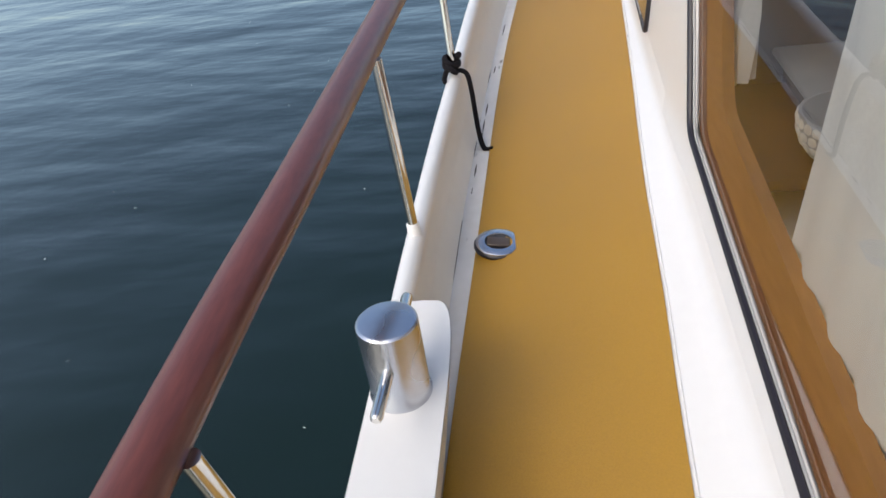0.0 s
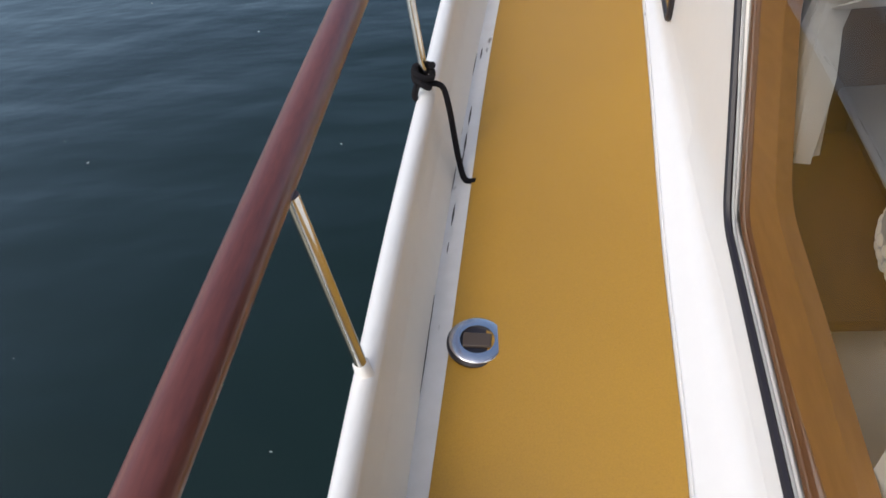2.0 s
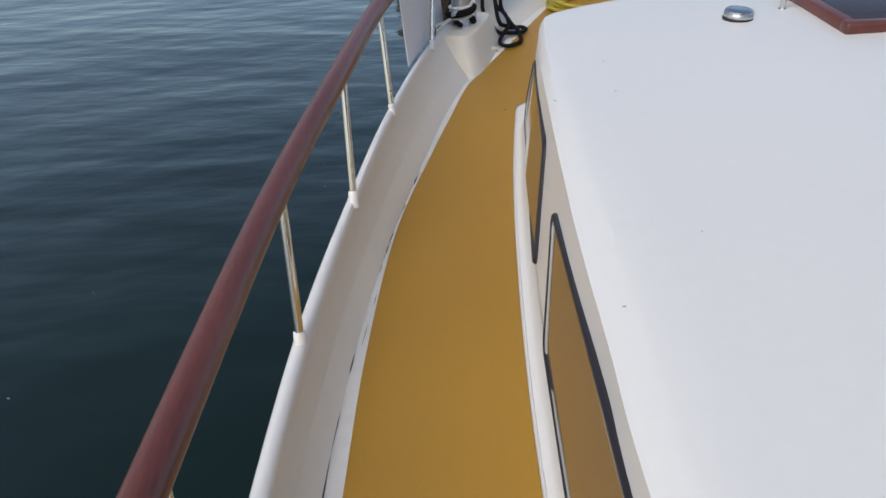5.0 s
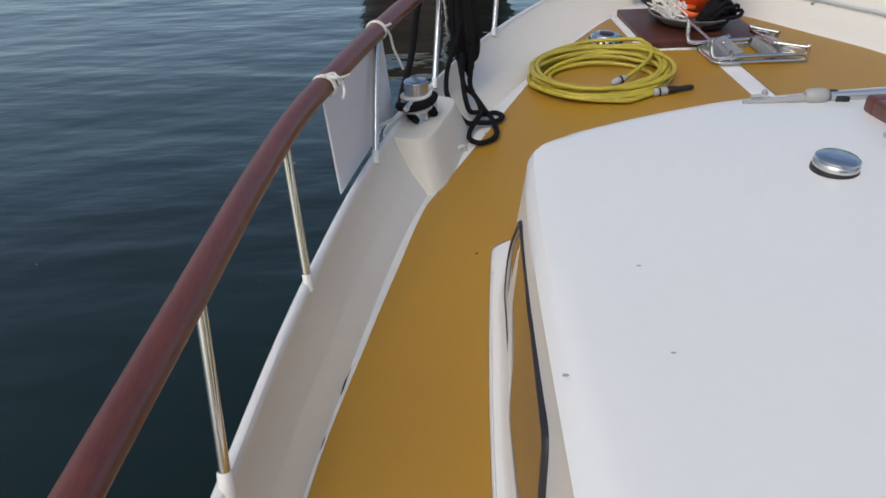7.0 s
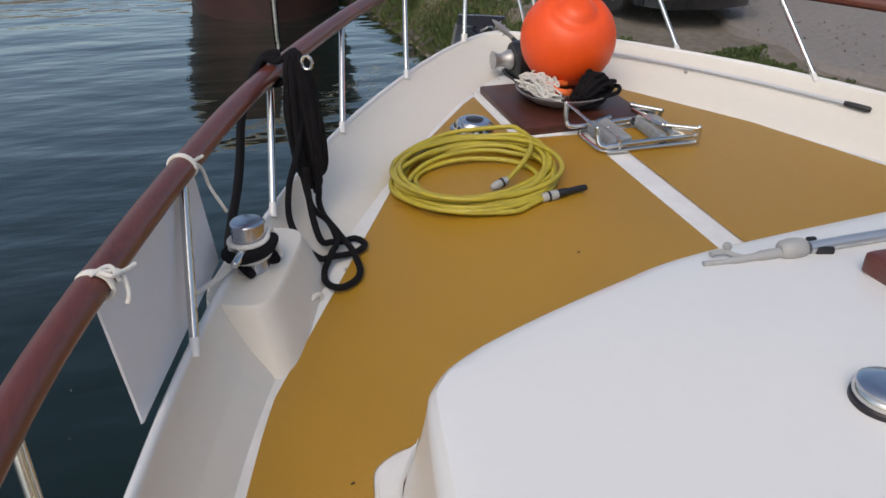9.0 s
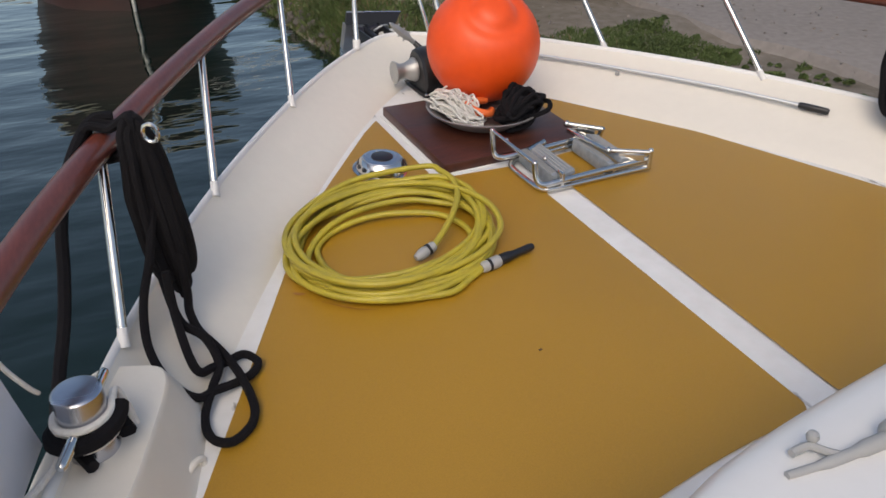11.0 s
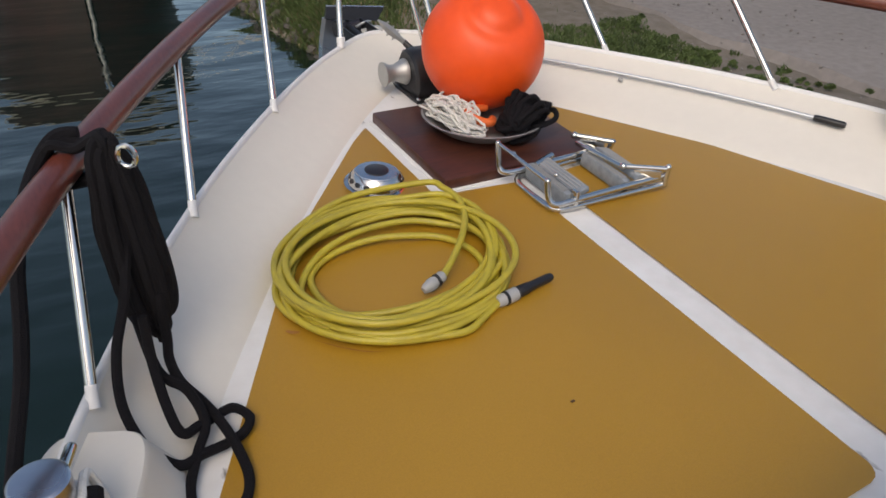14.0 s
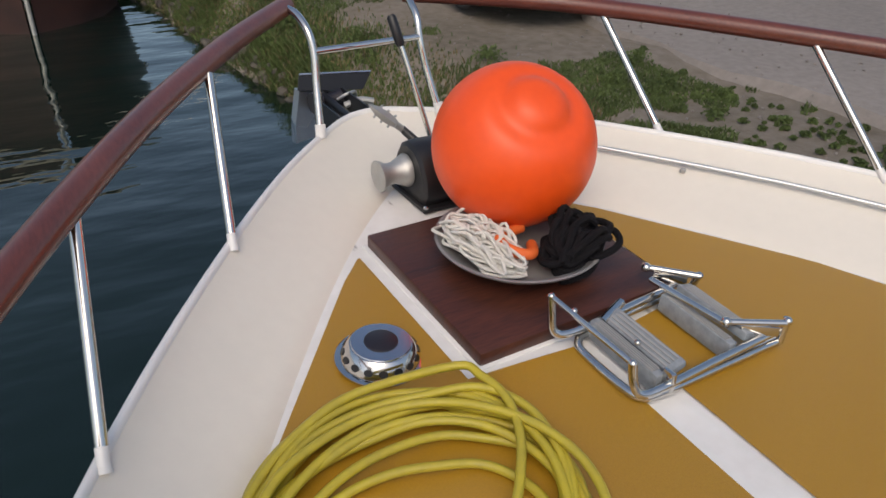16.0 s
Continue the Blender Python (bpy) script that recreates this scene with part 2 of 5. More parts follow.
def sheet(bm, rows, close=False):
    """Join rows of points, each of the same length, into a surface."""
    vs = [[bm.verts.new(p) for p in row] for row in rows]
    for a, b in zip(vs, vs[1:]):
        k = len(a)
        for i in range(k if close else k - 1):
            bm.faces.new((a[i], a[(i + 1) % k], b[(i + 1) % k], b[i]))
    return vs


def block(bm, size, m=None, bevel=0.004, seg=2, taper=1.0):
    """A box on z = 0, of size (x, y, z), with rounded edges; its top is scaled by taper."""
    made = bmesh.ops.create_cube(bm, size=1.0)["verts"]
    for v in made:
        k = taper if v.co.z > 0 else 1.0
        v.co = Vector((v.co.x * size[0] * k, v.co.y * size[1] * k, (v.co.z + 0.5) * size[2]))
    if bevel:
        edges = {e for v in made for e in v.link_edges}
        made = list({v for f in bmesh.ops.bevel(bm, geom=list(edges), offset=bevel, segments=seg, affect="EDGES", profile=0.5)["faces"] for v in f.verts} | {v for v in made if v.is_valid})
    bmesh.ops.transform(bm, matrix=m or Matrix(), verts=[v for v in made if v.is_valid])
    return bm


def prism(bm, outline, depth):
    """A solid slab from an outline of 3D points, thickened by the vector depth."""
    d = Vector(depth)
    a = [bm.verts.new(p) for p in outline]
    b = [bm.verts.new(Vector(p) + d) for p in outline]
    bm.faces.new(a)
    bm.faces.new(b[::-1])
    for i in range(len(a)):
        j = (i + 1) % len(a)
        bm.faces.new((a[j], a[i], b[i], b[j]))
    return bm


def finish(name, bm, material, smooth=True, angle=40):
    bmesh.ops.recalc_face_normals(bm, faces=bm.faces)
    for f in bm.faces:
        f.smooth = smooth
    for e in bm.edges:
        e.smooth = not (len(e.link_faces) == 2 and e.calc_face_angle(0) > radians(angle))
    me = bpy.data.meshes.new(name)
    bm.to_mesh(me)
    bm.free()
    me.materials.append(material)
    return me


def part(name, bm, material, parent, label="", smooth=True, angle=40):
    ob = new(name, finish(name, bm, material, smooth, angle))
    ob.parent = parent
    return tagged(ob, label)


def thing(name, at, label, category, group="", kind="", bm=None, material=None, smooth=True, angle=40):
    ob = new(name, finish(name, bm, material, smooth, angle) if bm else None)
    ob.matrix_world = at if isinstance(at, Matrix) else Matrix.Translation(at)
    return tagged(ob, label, category, group, kind)


def bme():
    return bmesh.new()


def wpart(name, bm, material, parent, label="", smooth=True, angle=40):
    """A part whose mesh is given in the world's metres."""
    ob = part(name, bm, material, parent, label, smooth, angle)
    if parent.parent is None:
        ob.matrix_parent_inverse = parent.matrix_basis.inverted()
    return ob


# ---- the boat's own shape: x to starboard, y to the bow, z = 0 on the side deck ----
def deck_z(x, y):
    return 0.18 + 0.022 * (y - 1.6) - 0.045 * x * x


# along the bulwark: top edge x, y, z, then the foot of its inner face x, y
RIM = smooth_table((0, 2.06, -4.0, 0.19, 2.01, -4.0), (1, 2.11, -0.6, 0.20, 2.07, -0.6), (2, 2.106, 1.39, 0.21, 2.060, 1.39), (3, 2.085, 2.3, 0.215, 2.03, 2.3), (4, 2.055, 3.08, 0.23, 1.985, 3.07),
                   (5, 2.00, 3.87, 0.255, 1.92, 3.84), (6, 1.90, 4.5, 0.30, 1.825, 4.43), (7, 1.775, 5.07, 0.355, 1.69, 5.0), (8, 1.60, 5.75, 0.375, 1.50, 5.65),
                   (9, 1.36, 6.38, 0.385, 1.235, 6.24), (10, 1.04, 6.96, 0.41, 0.90, 6.78), (11, 0.65, 7.5, 0.43, 0.52, 7.30), (11.6, 0.38, 7.82, 0.437, 0.30, 7.56), (12, 0.19, 8.0, 0.44, 0.15, 7.71), (12.4, 0.06, 8.09, 0.443, 0.05, 7.79), (12.6, 0.0, 8.10, 0.444, 0.0, 7.80))
RIM_STEPS = [k * 0.1 for k in range(127)]


def rim_at(u, side):
    """The bulwark's line on one side; the starboard one stands a little wider and higher."""
    tx, ty, tz, fx, fy = RIM(u)
    if side > 0:
        tx += (0.06 + float(np.interp(u, (8.0, 9.5, 10.4, 11.2), (0, 0.030, 0.030, 0)))) * min(1, tx / 0.5)
        tz += float(np.interp(u, (7.0, 9.0, 11.4, 12.2), (0, 0.022, 0.022, 0)))
    return tx, ty, tz, fx, fy


def rim_section(u, side):
    tx, ty, tz, fx, fy = rim_at(u, side)
    fx -= max(0, side) * float(np.interp(u, (6.5, 8, 10, 11.4), (0, 0.026, 0.026, 0)))
    fz = deck_z(fx, fy)
    out = Vector((tx - fx, ty - fy, 0))
    out = out.normalized() if out.length > 1e-4 else Vector((0, 1, 0))
    pts = []
    slim = float(np.interp(u, (5.0, 8.5), (1.0, 0.5)))
    for d, z in ((0.022, -0.09), (0.026, -0.03), (0.022, -0.008), (0.012, 0.003), (0.0, 0.005), (-0.011, 0.001), (-0.018, -0.010), (-0.020, -0.022)):
        d = 0.022 + (d - 0.022) * slim
        pts.append(Vector((tx + out.x * d, ty + out.y * d, tz + z * (slim if z > -0.05 else 1.0))))
    lip = pts[-1] - Vector((0, 0, 0.002)) + out * 0.006
    foot = Vector((fx, fy, fz))
    for s, sag in ((0.12, 0.008), (0.35, 0.013), (0.60, 0.016), (0.64, 0.0145), (0.82, 0.004), (0.94, -0.002), (1.0, -0.008)):
        p = lip.lerp(foot, s)
        sag *= slim
        pts.append(p + out * sag + Vector((0, 0, -0.3 * sag if s < 1 else -0.006)))
    return [Vector((side * p.x, p.y, p.z)) for p in pts]


for side, word in ((-1, "port"), (1, "starboard")):
    bm = bme()
    rows = [rim_section(u, side) for u in RIM_STEPS]
    sheet(bm, [r[:8] for r in rows])
    rim = thing("bulwark_" + word, (0, 0, 0), "white painted steel bulwark with a rolled top edge", "bulwark", kind="structure", bm=bm, material=WHITE)
    bm = bme()
    sheet(bm, [r[7:] for r in rows])
    wpart("inner_face", bm, CREAM, rim, "cream painted inner face")
    bm = bme()
    rows = []
    for u in RIM_STEPS:
        tx, ty, tz, fx, fy = rim_at(u, side)
        w = Vector((tx - fx, ty - fy, 0)).normalized() if tx > 0.01 else Vector((0, 1, 0))
        rows.append([Vector((side * (tx + w.x * d), ty + w.y * d, z)) for d, z in ((0.021, tz - 0.06), (0.03, 0.02), (-0.02, -0.30), (-0.10, -0.75), (-0.20, -1.45))])
    sheet(bm, rows)
    thing("hull_" + word, (0, 0, 0), "white steel hull side of the motor yacht", "hull", kind="structure", bm=bm, material=WHITE)

# the deck plate, one sheet from side to side
bm = bme()
rows = []
for u in RIM_STEPS:
    fx, fy = RIM(u)[3:]
    rows.append([Vector((fx * s * 1.004, fy, deck_z(fx * s, fy) - 0.002)) for s in [k / 44 for k in range(-44, 45)]])
sheet(bm, rows)
deck = thing("deck", (0, 0, 0), "white painted steel deck with ochre non-slip panels", "deck", kind="structure", bm=bm, material=WAY)

PANEL_OUT = smooth_table((-3.8, 1.95), (0.0, 2.03), (0.98, 2.021), (1.6, 2.0), (2.68, 1.96), (3.15, 1.93), (3.5, 1.90), (4.0, 1.86), (4.65, 1.765), (5.1, 1.64), (5.4, 1.55), (5.77, 1.43), (6.05, 1.29), (6.22, 1.203), (6.67, 0.945), (7.05, 0.683), (7.27, 0.53), (7.48, 0.335))
PANEL_IN = smooth_table((-3.8, 1.60), (0.0, 1.61), (0.95, 1.582), (1.33, 1.564), (1.78, 1.549), (2.5, 1.508), (3.26, 1.469), (3.8, 1.444), (4.6, 1.375), (5.0, 1.326), (5.4, 1.265), (5.48, 1.25))
BAND, FRONT_Y, FRONT_X = 0.05, 5.63, 1.12


def panel_in(y):
    if y < 5.41:
        return PANEL_IN(y)
    if y < 5.47:
        return 1.262 - 0.11 * (1 - math.sqrt(max(0, 1 - ((y - 5.41) / 0.06) ** 2)))
    if y < FRONT_Y:
        k = math.sqrt(max(0.0, (FRONT_Y - y) / (FRONT_Y - 5.475)))
        return max(BAND, min(1.15, FRONT_X * k)) + 0.04 * max(0, 1 - (FRONT_Y - y) / 0.03)
    if y < FRONT_Y + 0.04:
        return BAND + 0.04 * (1 - math.sqrt(max(0, 1 - ((FRONT_Y + 0.04 - y) / 0.04) ** 2)))
    if y < 6.915:
        return BAND
    if y < 6.945:
        return BAND + (y - 6.915) / 0.03 * 0.27
    return 0.333


for side in (-1, 1):
    ys = sorted({round(-3.8 + 0.05 * k, 3) for k in range(184)} | {round(5.40 + 0.005 * k, 4) for k in range(72)} | {round(6.90 + 0.005 * k, 4) for k in range(11)} | {7.40, 7.44, 7.475})
    bm = bme()
    rows = []
    for y in ys:
        if y > 7.476:
            continue
        # the port panel runs a little wider at the bow
        a = PANEL_OUT(y) + (0.015 * float(np.interp(y, (6.25, 6.5, 7.15, 7.4), (0, 1, 1, 0))) if side < 0 else 0)
        b = panel_in(y)
        rows.append([Vector((side * (a + (b - a) * k / 14), y, deck_z(a + (b - a) * k / 14, y) + 0.004)) for k in range(15)])
    sheet(bm, rows)
    wpart("deck_panel", bm, OCHRE, deck, "ochre yellow non-slip painted panel")

# ---- the forward cabin ----
EDGE = smooth_table((0, 1.415, 1.6, 1.475, 1.6), (1, 1.41, 2.07, 1.462, 2.07), (2, 1.40, 3.05, 1.452, 3.05), (3, 1.385, 3.37, 1.436, 3.37), (4, 1.36, 3.84, 1.408, 3.85), (5, 1.29, 4.66, 1.335, 4.68), (6, 1.225, 5.11, 1.265, 5.18), (6.4, 1.195, 5.165, 1.225, 5.34), (6.8, 1.15, 5.20, 1.155, 5.46), (7.2, 1.06, 5.238, 1.06, 5.478), (8, 0.80, 5.325, 0.77, 5.52), (9, 0.57, 5.385, 0.54, 5.545), (10, 0.0, 5.445, 0.0, 5.575))


def cabin_x(y):
    """Half the cabin's width at the roof's edge."""
    return float(np.interp(y, (1.6, 2.07, 3.05, 3.37, 3.84, 4.66, 5.13), (1.415, 1.41, 1.40, 1.385, 1.36, 1.29, 1.223)))


def cabin_side(y, z, off=0.0):
    """A point on the port side of the cabin, moved outwards by off."""
    return Vector((-cabin_x(y) + 0.1 * (z - 0.64) - off, y, z))


def roof_z(x, y):
    return 0.718 - (0.027 + 0.010 * min(1, max(0, (y - 4.4) / 0.8))) * x * x - 0.006 * (5.4 - y) - 0.042 * max(0, (y - 4.9) / 0.5) ** 2 * max(0, 1 - (x / 1.25) ** 2)


def cabin_row(u, side):
    tx, ty, bx, by = EDGE(u)
    k = max(0.0, min(1.0, (7.0 - u) / 1.2))
    top, base = Vector((tx, ty, roof_z(tx, ty) - 0.022 - 0.012 * k)), Vector((bx, by, deck_z(bx, by) - 0.02))
    out = Vector((bx - tx, by - ty, 0)).normalized()
    sx, sy = 0.0, min(ty, 4.6)
    pts = [base.lerp(top, s) for s in (0, 0.3, 0.6, 0.85, 0.95)]
    inset = float(np.interp(ty, (1.6, 2.8, 3.2, 3.7, 4.4, 4.8), (0.024, 0.030, 0.044, 0.048, 0.028, 0.020))) if k else 0.016
    pts += [top + out * 0.002, top - out * inset * 0.45 + Vector((0, 0, 0.010 + 0.008 * k)), top - out * inset + Vector((0, 0, 0.017 + 0.014 * k))]
    for s in (0.042, 0.08, 0.14, 0.22, 0.3, 0.4, 0.5, 0.65, 0.8, 0.9, 1.0):
        x, y = tx + (sx - tx) * s, ty + (sy - ty) * s
        pts.append(Vector((x, y, roof_z(x, y))))
    return [Vector((side * p.x, p.y, p.z)) for p in pts]


bm = bme()
sheet(bm, [cabin_row(1 + 9 * k / 110, -1) for k in range(111)])
sheet(bm, [cabin_row(1 + 9 * k / 110, 1) for k in range(111)])
bmesh.ops.remove_doubles(bm, verts=bm.verts, dist=0.0005)
cabin = thing("cabin", (0, 0, 0), "white glossy forward cabin with a cambered roof", "boat cabin", kind="structure", bm=bm, material=WHITE, angle=31)

bm = bme()
for side in (-1, 1):
    rows = []
    for k in range(160):
        y = -3.8 + 9.262 * k / 159
        a = PANEL_IN(y) - 0.008
        e = max(0.0, (y - 5.385) / 0.078)
        w = cabin_x(y) + 0.044 if y < 5.0 else float(np.interp(y, (5.0, 5.18, 5.34, 5.48), (1.29, 1.262, 1.222, 1.14)))
        a -= max(0.0, a - w) * (1 - math.sqrt(max(0, 1 - e * e)))
        z = deck_z(a, y)
        fall = float(np.interp(y, (5.08, 5.28, 5.46), (1.0, 0.40, 0.20)))
        rows.append([Vector((side * (a + (w - a) * s), y, z + (h if h < 0.02 else 0.016 + (h - 0.016) * fall))) for s, h in ((0, -0.004), (0.01, 0.008), (0.06, 0.011), (0.5, 0.016), (0.75, 0.026), (0.92, 0.048), (1.0, 0.085), (1.12, 0.10))])
    rows.append([Vector((p.x, p.y + 0.004, p.z - 0.12)) for p in rows[-1]])
    sheet(bm, rows)
wpart("cove", bm, WHITE, cabin, "white cove along the foot of the cabin side")


def rounded(outline, r=0.03, n=5):
    """An outline of (y, z) with rounded corners."""
    out = []
    k = len(outline)
    for i in range(k):
        p, q, s = (Vector(outline[(i + d) % k]) for d in (-1, 0, 1))
        a = q + (p - q).normalized() * min(r, (p - q).length * 0.45)
        b = q + (s - q).normalized() * min(r, (s - q).length * 0.45)
        for j in range(n + 1):
            t = j / n
            out.append(a * (1 - t) ** 2 + q * 2 * t * (1 - t) + b * t * t)
    return out


def cabin_window(name, outline, side, r=0.03, frame_mat=RUBBER):
    ring = rounded(outline, r)
    ys = [p[0] for p in ring]
    lo, hi = min(ys) + 0.004, max(ys) - 0.004
    cols = []
    for k in range(25):
        y = lo + (hi - lo) * k / 24
        cut = []
        for i in range(len(ring)):
            a, b = ring[i], ring[(i + 1) % len(ring)]
            if (a[0] - y) * (b[0] - y) < 0:
                cut.append(a[1] + (b[1] - a[1]) * (y - a[0]) / (b[0] - a[0]))
        if len(cut) >= 2:
            cols.append([cabin_side(y, min(cut) + (max(cut) - min(cut)) * s, 0.005) for s in (0, 0.33, 0.67, 1)])
    win = thing(name, (0, 0, 0), "raked bronze-tinted cabin window in a black rubber seal", "window", kind="structure")
    bm = bme()
    sheet(bm, [[Vector((-side * p.x, p.y, p.z)) for p in c] for c in cols])
    wpart("pane", bm, DARKGLASS, win, "bronze-tinted pane")
    bm = bme()
    tube(bm, [Vector((-side * p.x, p.y, p.z)) for p in (cabin_side(q[0], q[1], 0.003) for q in ring)], 0.0092, 8, closed=True)
    wpart("window_frame", bm, frame_mat, win, "black rubber seal")
    bm = bme()
    mid = sum((Vector(q) for q in ring), Vector((0, 0))) / len(ring)
    tube(bm, [Vector((-side * p.x, p.y, p.z)) for p in (cabin_side(*(Vector(q) + (mid - Vector(q)).normalized() * 0.015), 0.006) for q in ring)], 0.0030, 6, closed=True)
    wpart("bead", bm, GREY, win, "pale grey inner bead")


MID_WINDOW = [(2.55, 0.192), (3.20, 0.226), (3.80, 0.252), (3.995, 0.515), (3.30, 0.553), (2.765, 0.526), (2.565, 0.345)]
FORE_WINDOW = [(4.15, 0.255), (5.085, 0.29), (5.130, 0.345), (5.110, 0.41), (4.99, 0.548), (4.32, 0.545)]
for side, n in ((-1, 1), (1, 3)):
    cabin_window("window_%d" % n, MID_WINDOW, side)
    cabin_window("window_%d" % (n + 1), FORE_WINDOW, side)

# the black diamond plate on the cabin side
bm = bme()
for side in (-1, 1):
    corners = [(2.462, 0.545), (2.452, 0.452), (2.238, 0.452), (2.241, 0.562)]
    prism(bm, [Vector((-side * p.x, p.y, p.z)) for p in (cabin_side(y, z, -0.002) for y, z in corners)], (side * 0.006, 0, 0))
wpart("diamond_plate", bm, PLATE, cabin, "dark smoked diamond-shaped plate", smooth=False)


# ---- the saloon behind it ----
def wall(y, z, off=0.0):
    return Vector((-1.476 + 0.1 * z - off, y, z))


def win_bottom(y):
    return 0.25 - 0.062 * (1.70 - y)


TOP_AFT = (0.96, 1.36)
SALOON_WINDOW = [(-1.0, win_bottom(-1.0)), (1.70, 0.25), (1.995, 0.575), (1.975, 0.635), TOP_AFT, (-1.0, 1.40)]
LEAD_AFT = 0.55
for side, word in ((-1, "port"), (1, "starboard")):
    def put(points):
        return [Vector((-side * p.x, p.y, p.z)) for p in points]
    inward = (-side * 0.014, 0, 0)
    bm = bme()
    prism(bm, put([wall(2.07, -0.05), wall(2.07, 0.675), wall(1.995, 0.59), wall(1.70, 0.25), wall(-1.0, win_bottom(-1.0)), wall(-1.0, -0.12)]), inward)
    prism(bm, put([wall(-1.0, -0.12), wall(-1.0, 1.40), wall(-3.6, 1.40), wall(-3.6, -0.12)]), inward)
    saloon = thing("wall_" + word, (0, 0, 0), "white painted saloon side wall with a long raked window", "wall", kind="structure", bm=bm, material=WHITE, smooth=False)
    bm = bme()
    prism(bm, put([wall(2.073, 0.673, 0.003), wall(LEAD_AFT, 1.845, 0.003), wall(-3.6, 1.845, 0.003), wall(-3.6, 1.40, 0.003), wall(0.94, 1.40, 0.003), wall(1.975, 0.645, 0.003), wall(1.995, 0.585, 0.003)]), (-side * 0.04, 0, 0))
    wpart("pillar", bm, BROWNPAINT, saloon, "brown painted windscreen pillar", smooth=False)
    ring = rounded(SALOON_WINDOW, 0.05)
    bm = bme()
    tube(bm, put([wall(q[0], q[1], 0.004) for q in ring]), 0.0085, 8, closed=True)
    win = thing("window_%d" % (5 if side < 0 else 6), (0, 0, 0), "large clear saloon window in a black rubber seal", "window", kind="structure")
    wpart("window_frame", bm, RUBBER, win, "black rubber seal")
    bm = bme()
    mid = Vector((0.4, 0.75))
    tube(bm, put([wall(*(Vector(q) + (mid - Vector(q)).normalized() * 0.013), -0.003) for q in ring]), 0.003, 6, closed=True)
    wpart("bead", bm, GREY, win, "pale grey inner bead")
    bm = bme()
    bm.faces.new([bm.verts.new(p) for p in put([wall(*q, -0.012) for q in ring])])
    pane = wpart("pane", bm, CLEAR, win, smooth=False)
    pane.visible_shadow = False
    if pane.data.polygons[0].normal.x * side < 0:
        pane.data.flip_normals()
    # wooden lining inside the window
    inner = rounded([(-0.9, 0.175), (1.65, 0.330), (1.890, 0.585), (1.862, 0.645), (0.90, 1.29), (-0.9, 1.31)], 0.06)
    outer = rounded(SALOON_WINDOW, 0.06)
    bm = bme()
    a, b, c = (put([wall(*q, d) for q in line + line[:1]]) for line, d in ((outer, -0.0165), (inner, -0.048), (inner, -0.075)))
    sheet(bm, list(zip(a, b, c)))
    wpart("lining", bm, TEAK, win, "orange-brown varnished wooden lining")

# windscreen, roof, floor and far walls of the saloon
bm = bme()
prism(bm, [(-1.405, 2.05, 0.66), (1.405, 2.05, 0.66), (1.29, 0.53, 1.85), (-1.29, 0.53, 1.85)], (0, -0.012, 0))
screen = thing("windscreen", (0, 0, 0), "raked clear windscreen in brown frames", "window", kind="structure", bm=bm, material=CLEAR, smooth=False)
screen.visible_shadow = False
bm = bme()
for a, b in (((-1.37, 2.06, 0.665), (1.37, 2.06, 0.665)), ((-0.45, 2.06, 0.665), (-0.42, 0.55, 1.845)), ((0.45, 2.06, 0.665), (0.42, 0.55, 1.845))):
    tube(bm, [a, b], 0.022, 8)
wpart("window_frame", bm, BROWNPAINT, screen, "brown painted bars")
bm = bme()
block(bm, (2.66, 4.3, 0.06), pose(0, -1.5, 1.846), 0.02)
thing("ceiling", (0, 0, 0), "white saloon roof", "roof", kind="structure", bm=bm, material=WHITE)
bm = bme()
block(bm, (2.7, 5.4, 0.04), pose(0, -0.9, -0.40), 0)
thing("floor", (0, 0, 0), "dark brown saloon floor", "floor", kind="structure", bm=bm, material=DARKWOOD)
bm = bme()
block(bm, (2.6, 0.03, 2.2), pose(0, -3.58, -0.38), 0)
thing("wall_aft", (0, 0, 0), "dark brown wooden saloon bulkhead", "wall", kind="structure", bm=bm, material=DARKWOOD)
bm = bme()
block(bm, (2.55, 0.03, 1.0), pose(0, 2.0, -0.38), 0)
thing("wall_fore", (0, 0, 0), "dark brown wooden saloon bulkhead", "wall", kind="structure", bm=bm, material=DARKWOOD)

# ---- water, bank, road ----
WATER_Z, LAND_Z = -1.15, -0.55
bm = bme()
sheet(bm, [[(x, y, WATER_Z) for x in (12, -12, -60, -900)] for y in (-900, -40, 0, 20, 60, 900)])
water = thing("water", (0, 0, 0), "dark green-blue canal water with small ripples", "water", kind="structure", bm=bm, material=WATER)
if water.data.polygons[0].normal.z < 0:
    water.data.flip_normals()


def shore_x(y):
    return float(np.interp(y, (-900, -20, 4, 9, 12.3, 13.6, 16, 18.5, 20.5, 24, 900), (2.9, 2.9, 2.6, 1.9, 1.27, 1.05, 0.95, 0.6, -2.0, -6, -900)))


def land_z(x, y):
    d = x - shore_x(y)
    if y > 18:
        d = max(d, y - 20.5) if d < 0 and x > -900 else d
    rise = max(-1.0, min(1.0, d / 0.9))
    n = noise.noise((x * 0.8, y * 0.8, 3.1)) * 0.05 + noise.noise((x * 3, y * 3, 7)) * 0.02
    return WATER_Z - 0.05 + (0.65 * math.sin(rise * math.pi / 2) if rise > 0 else 0.5 * rise) + (n if d > 0.1 else 0)


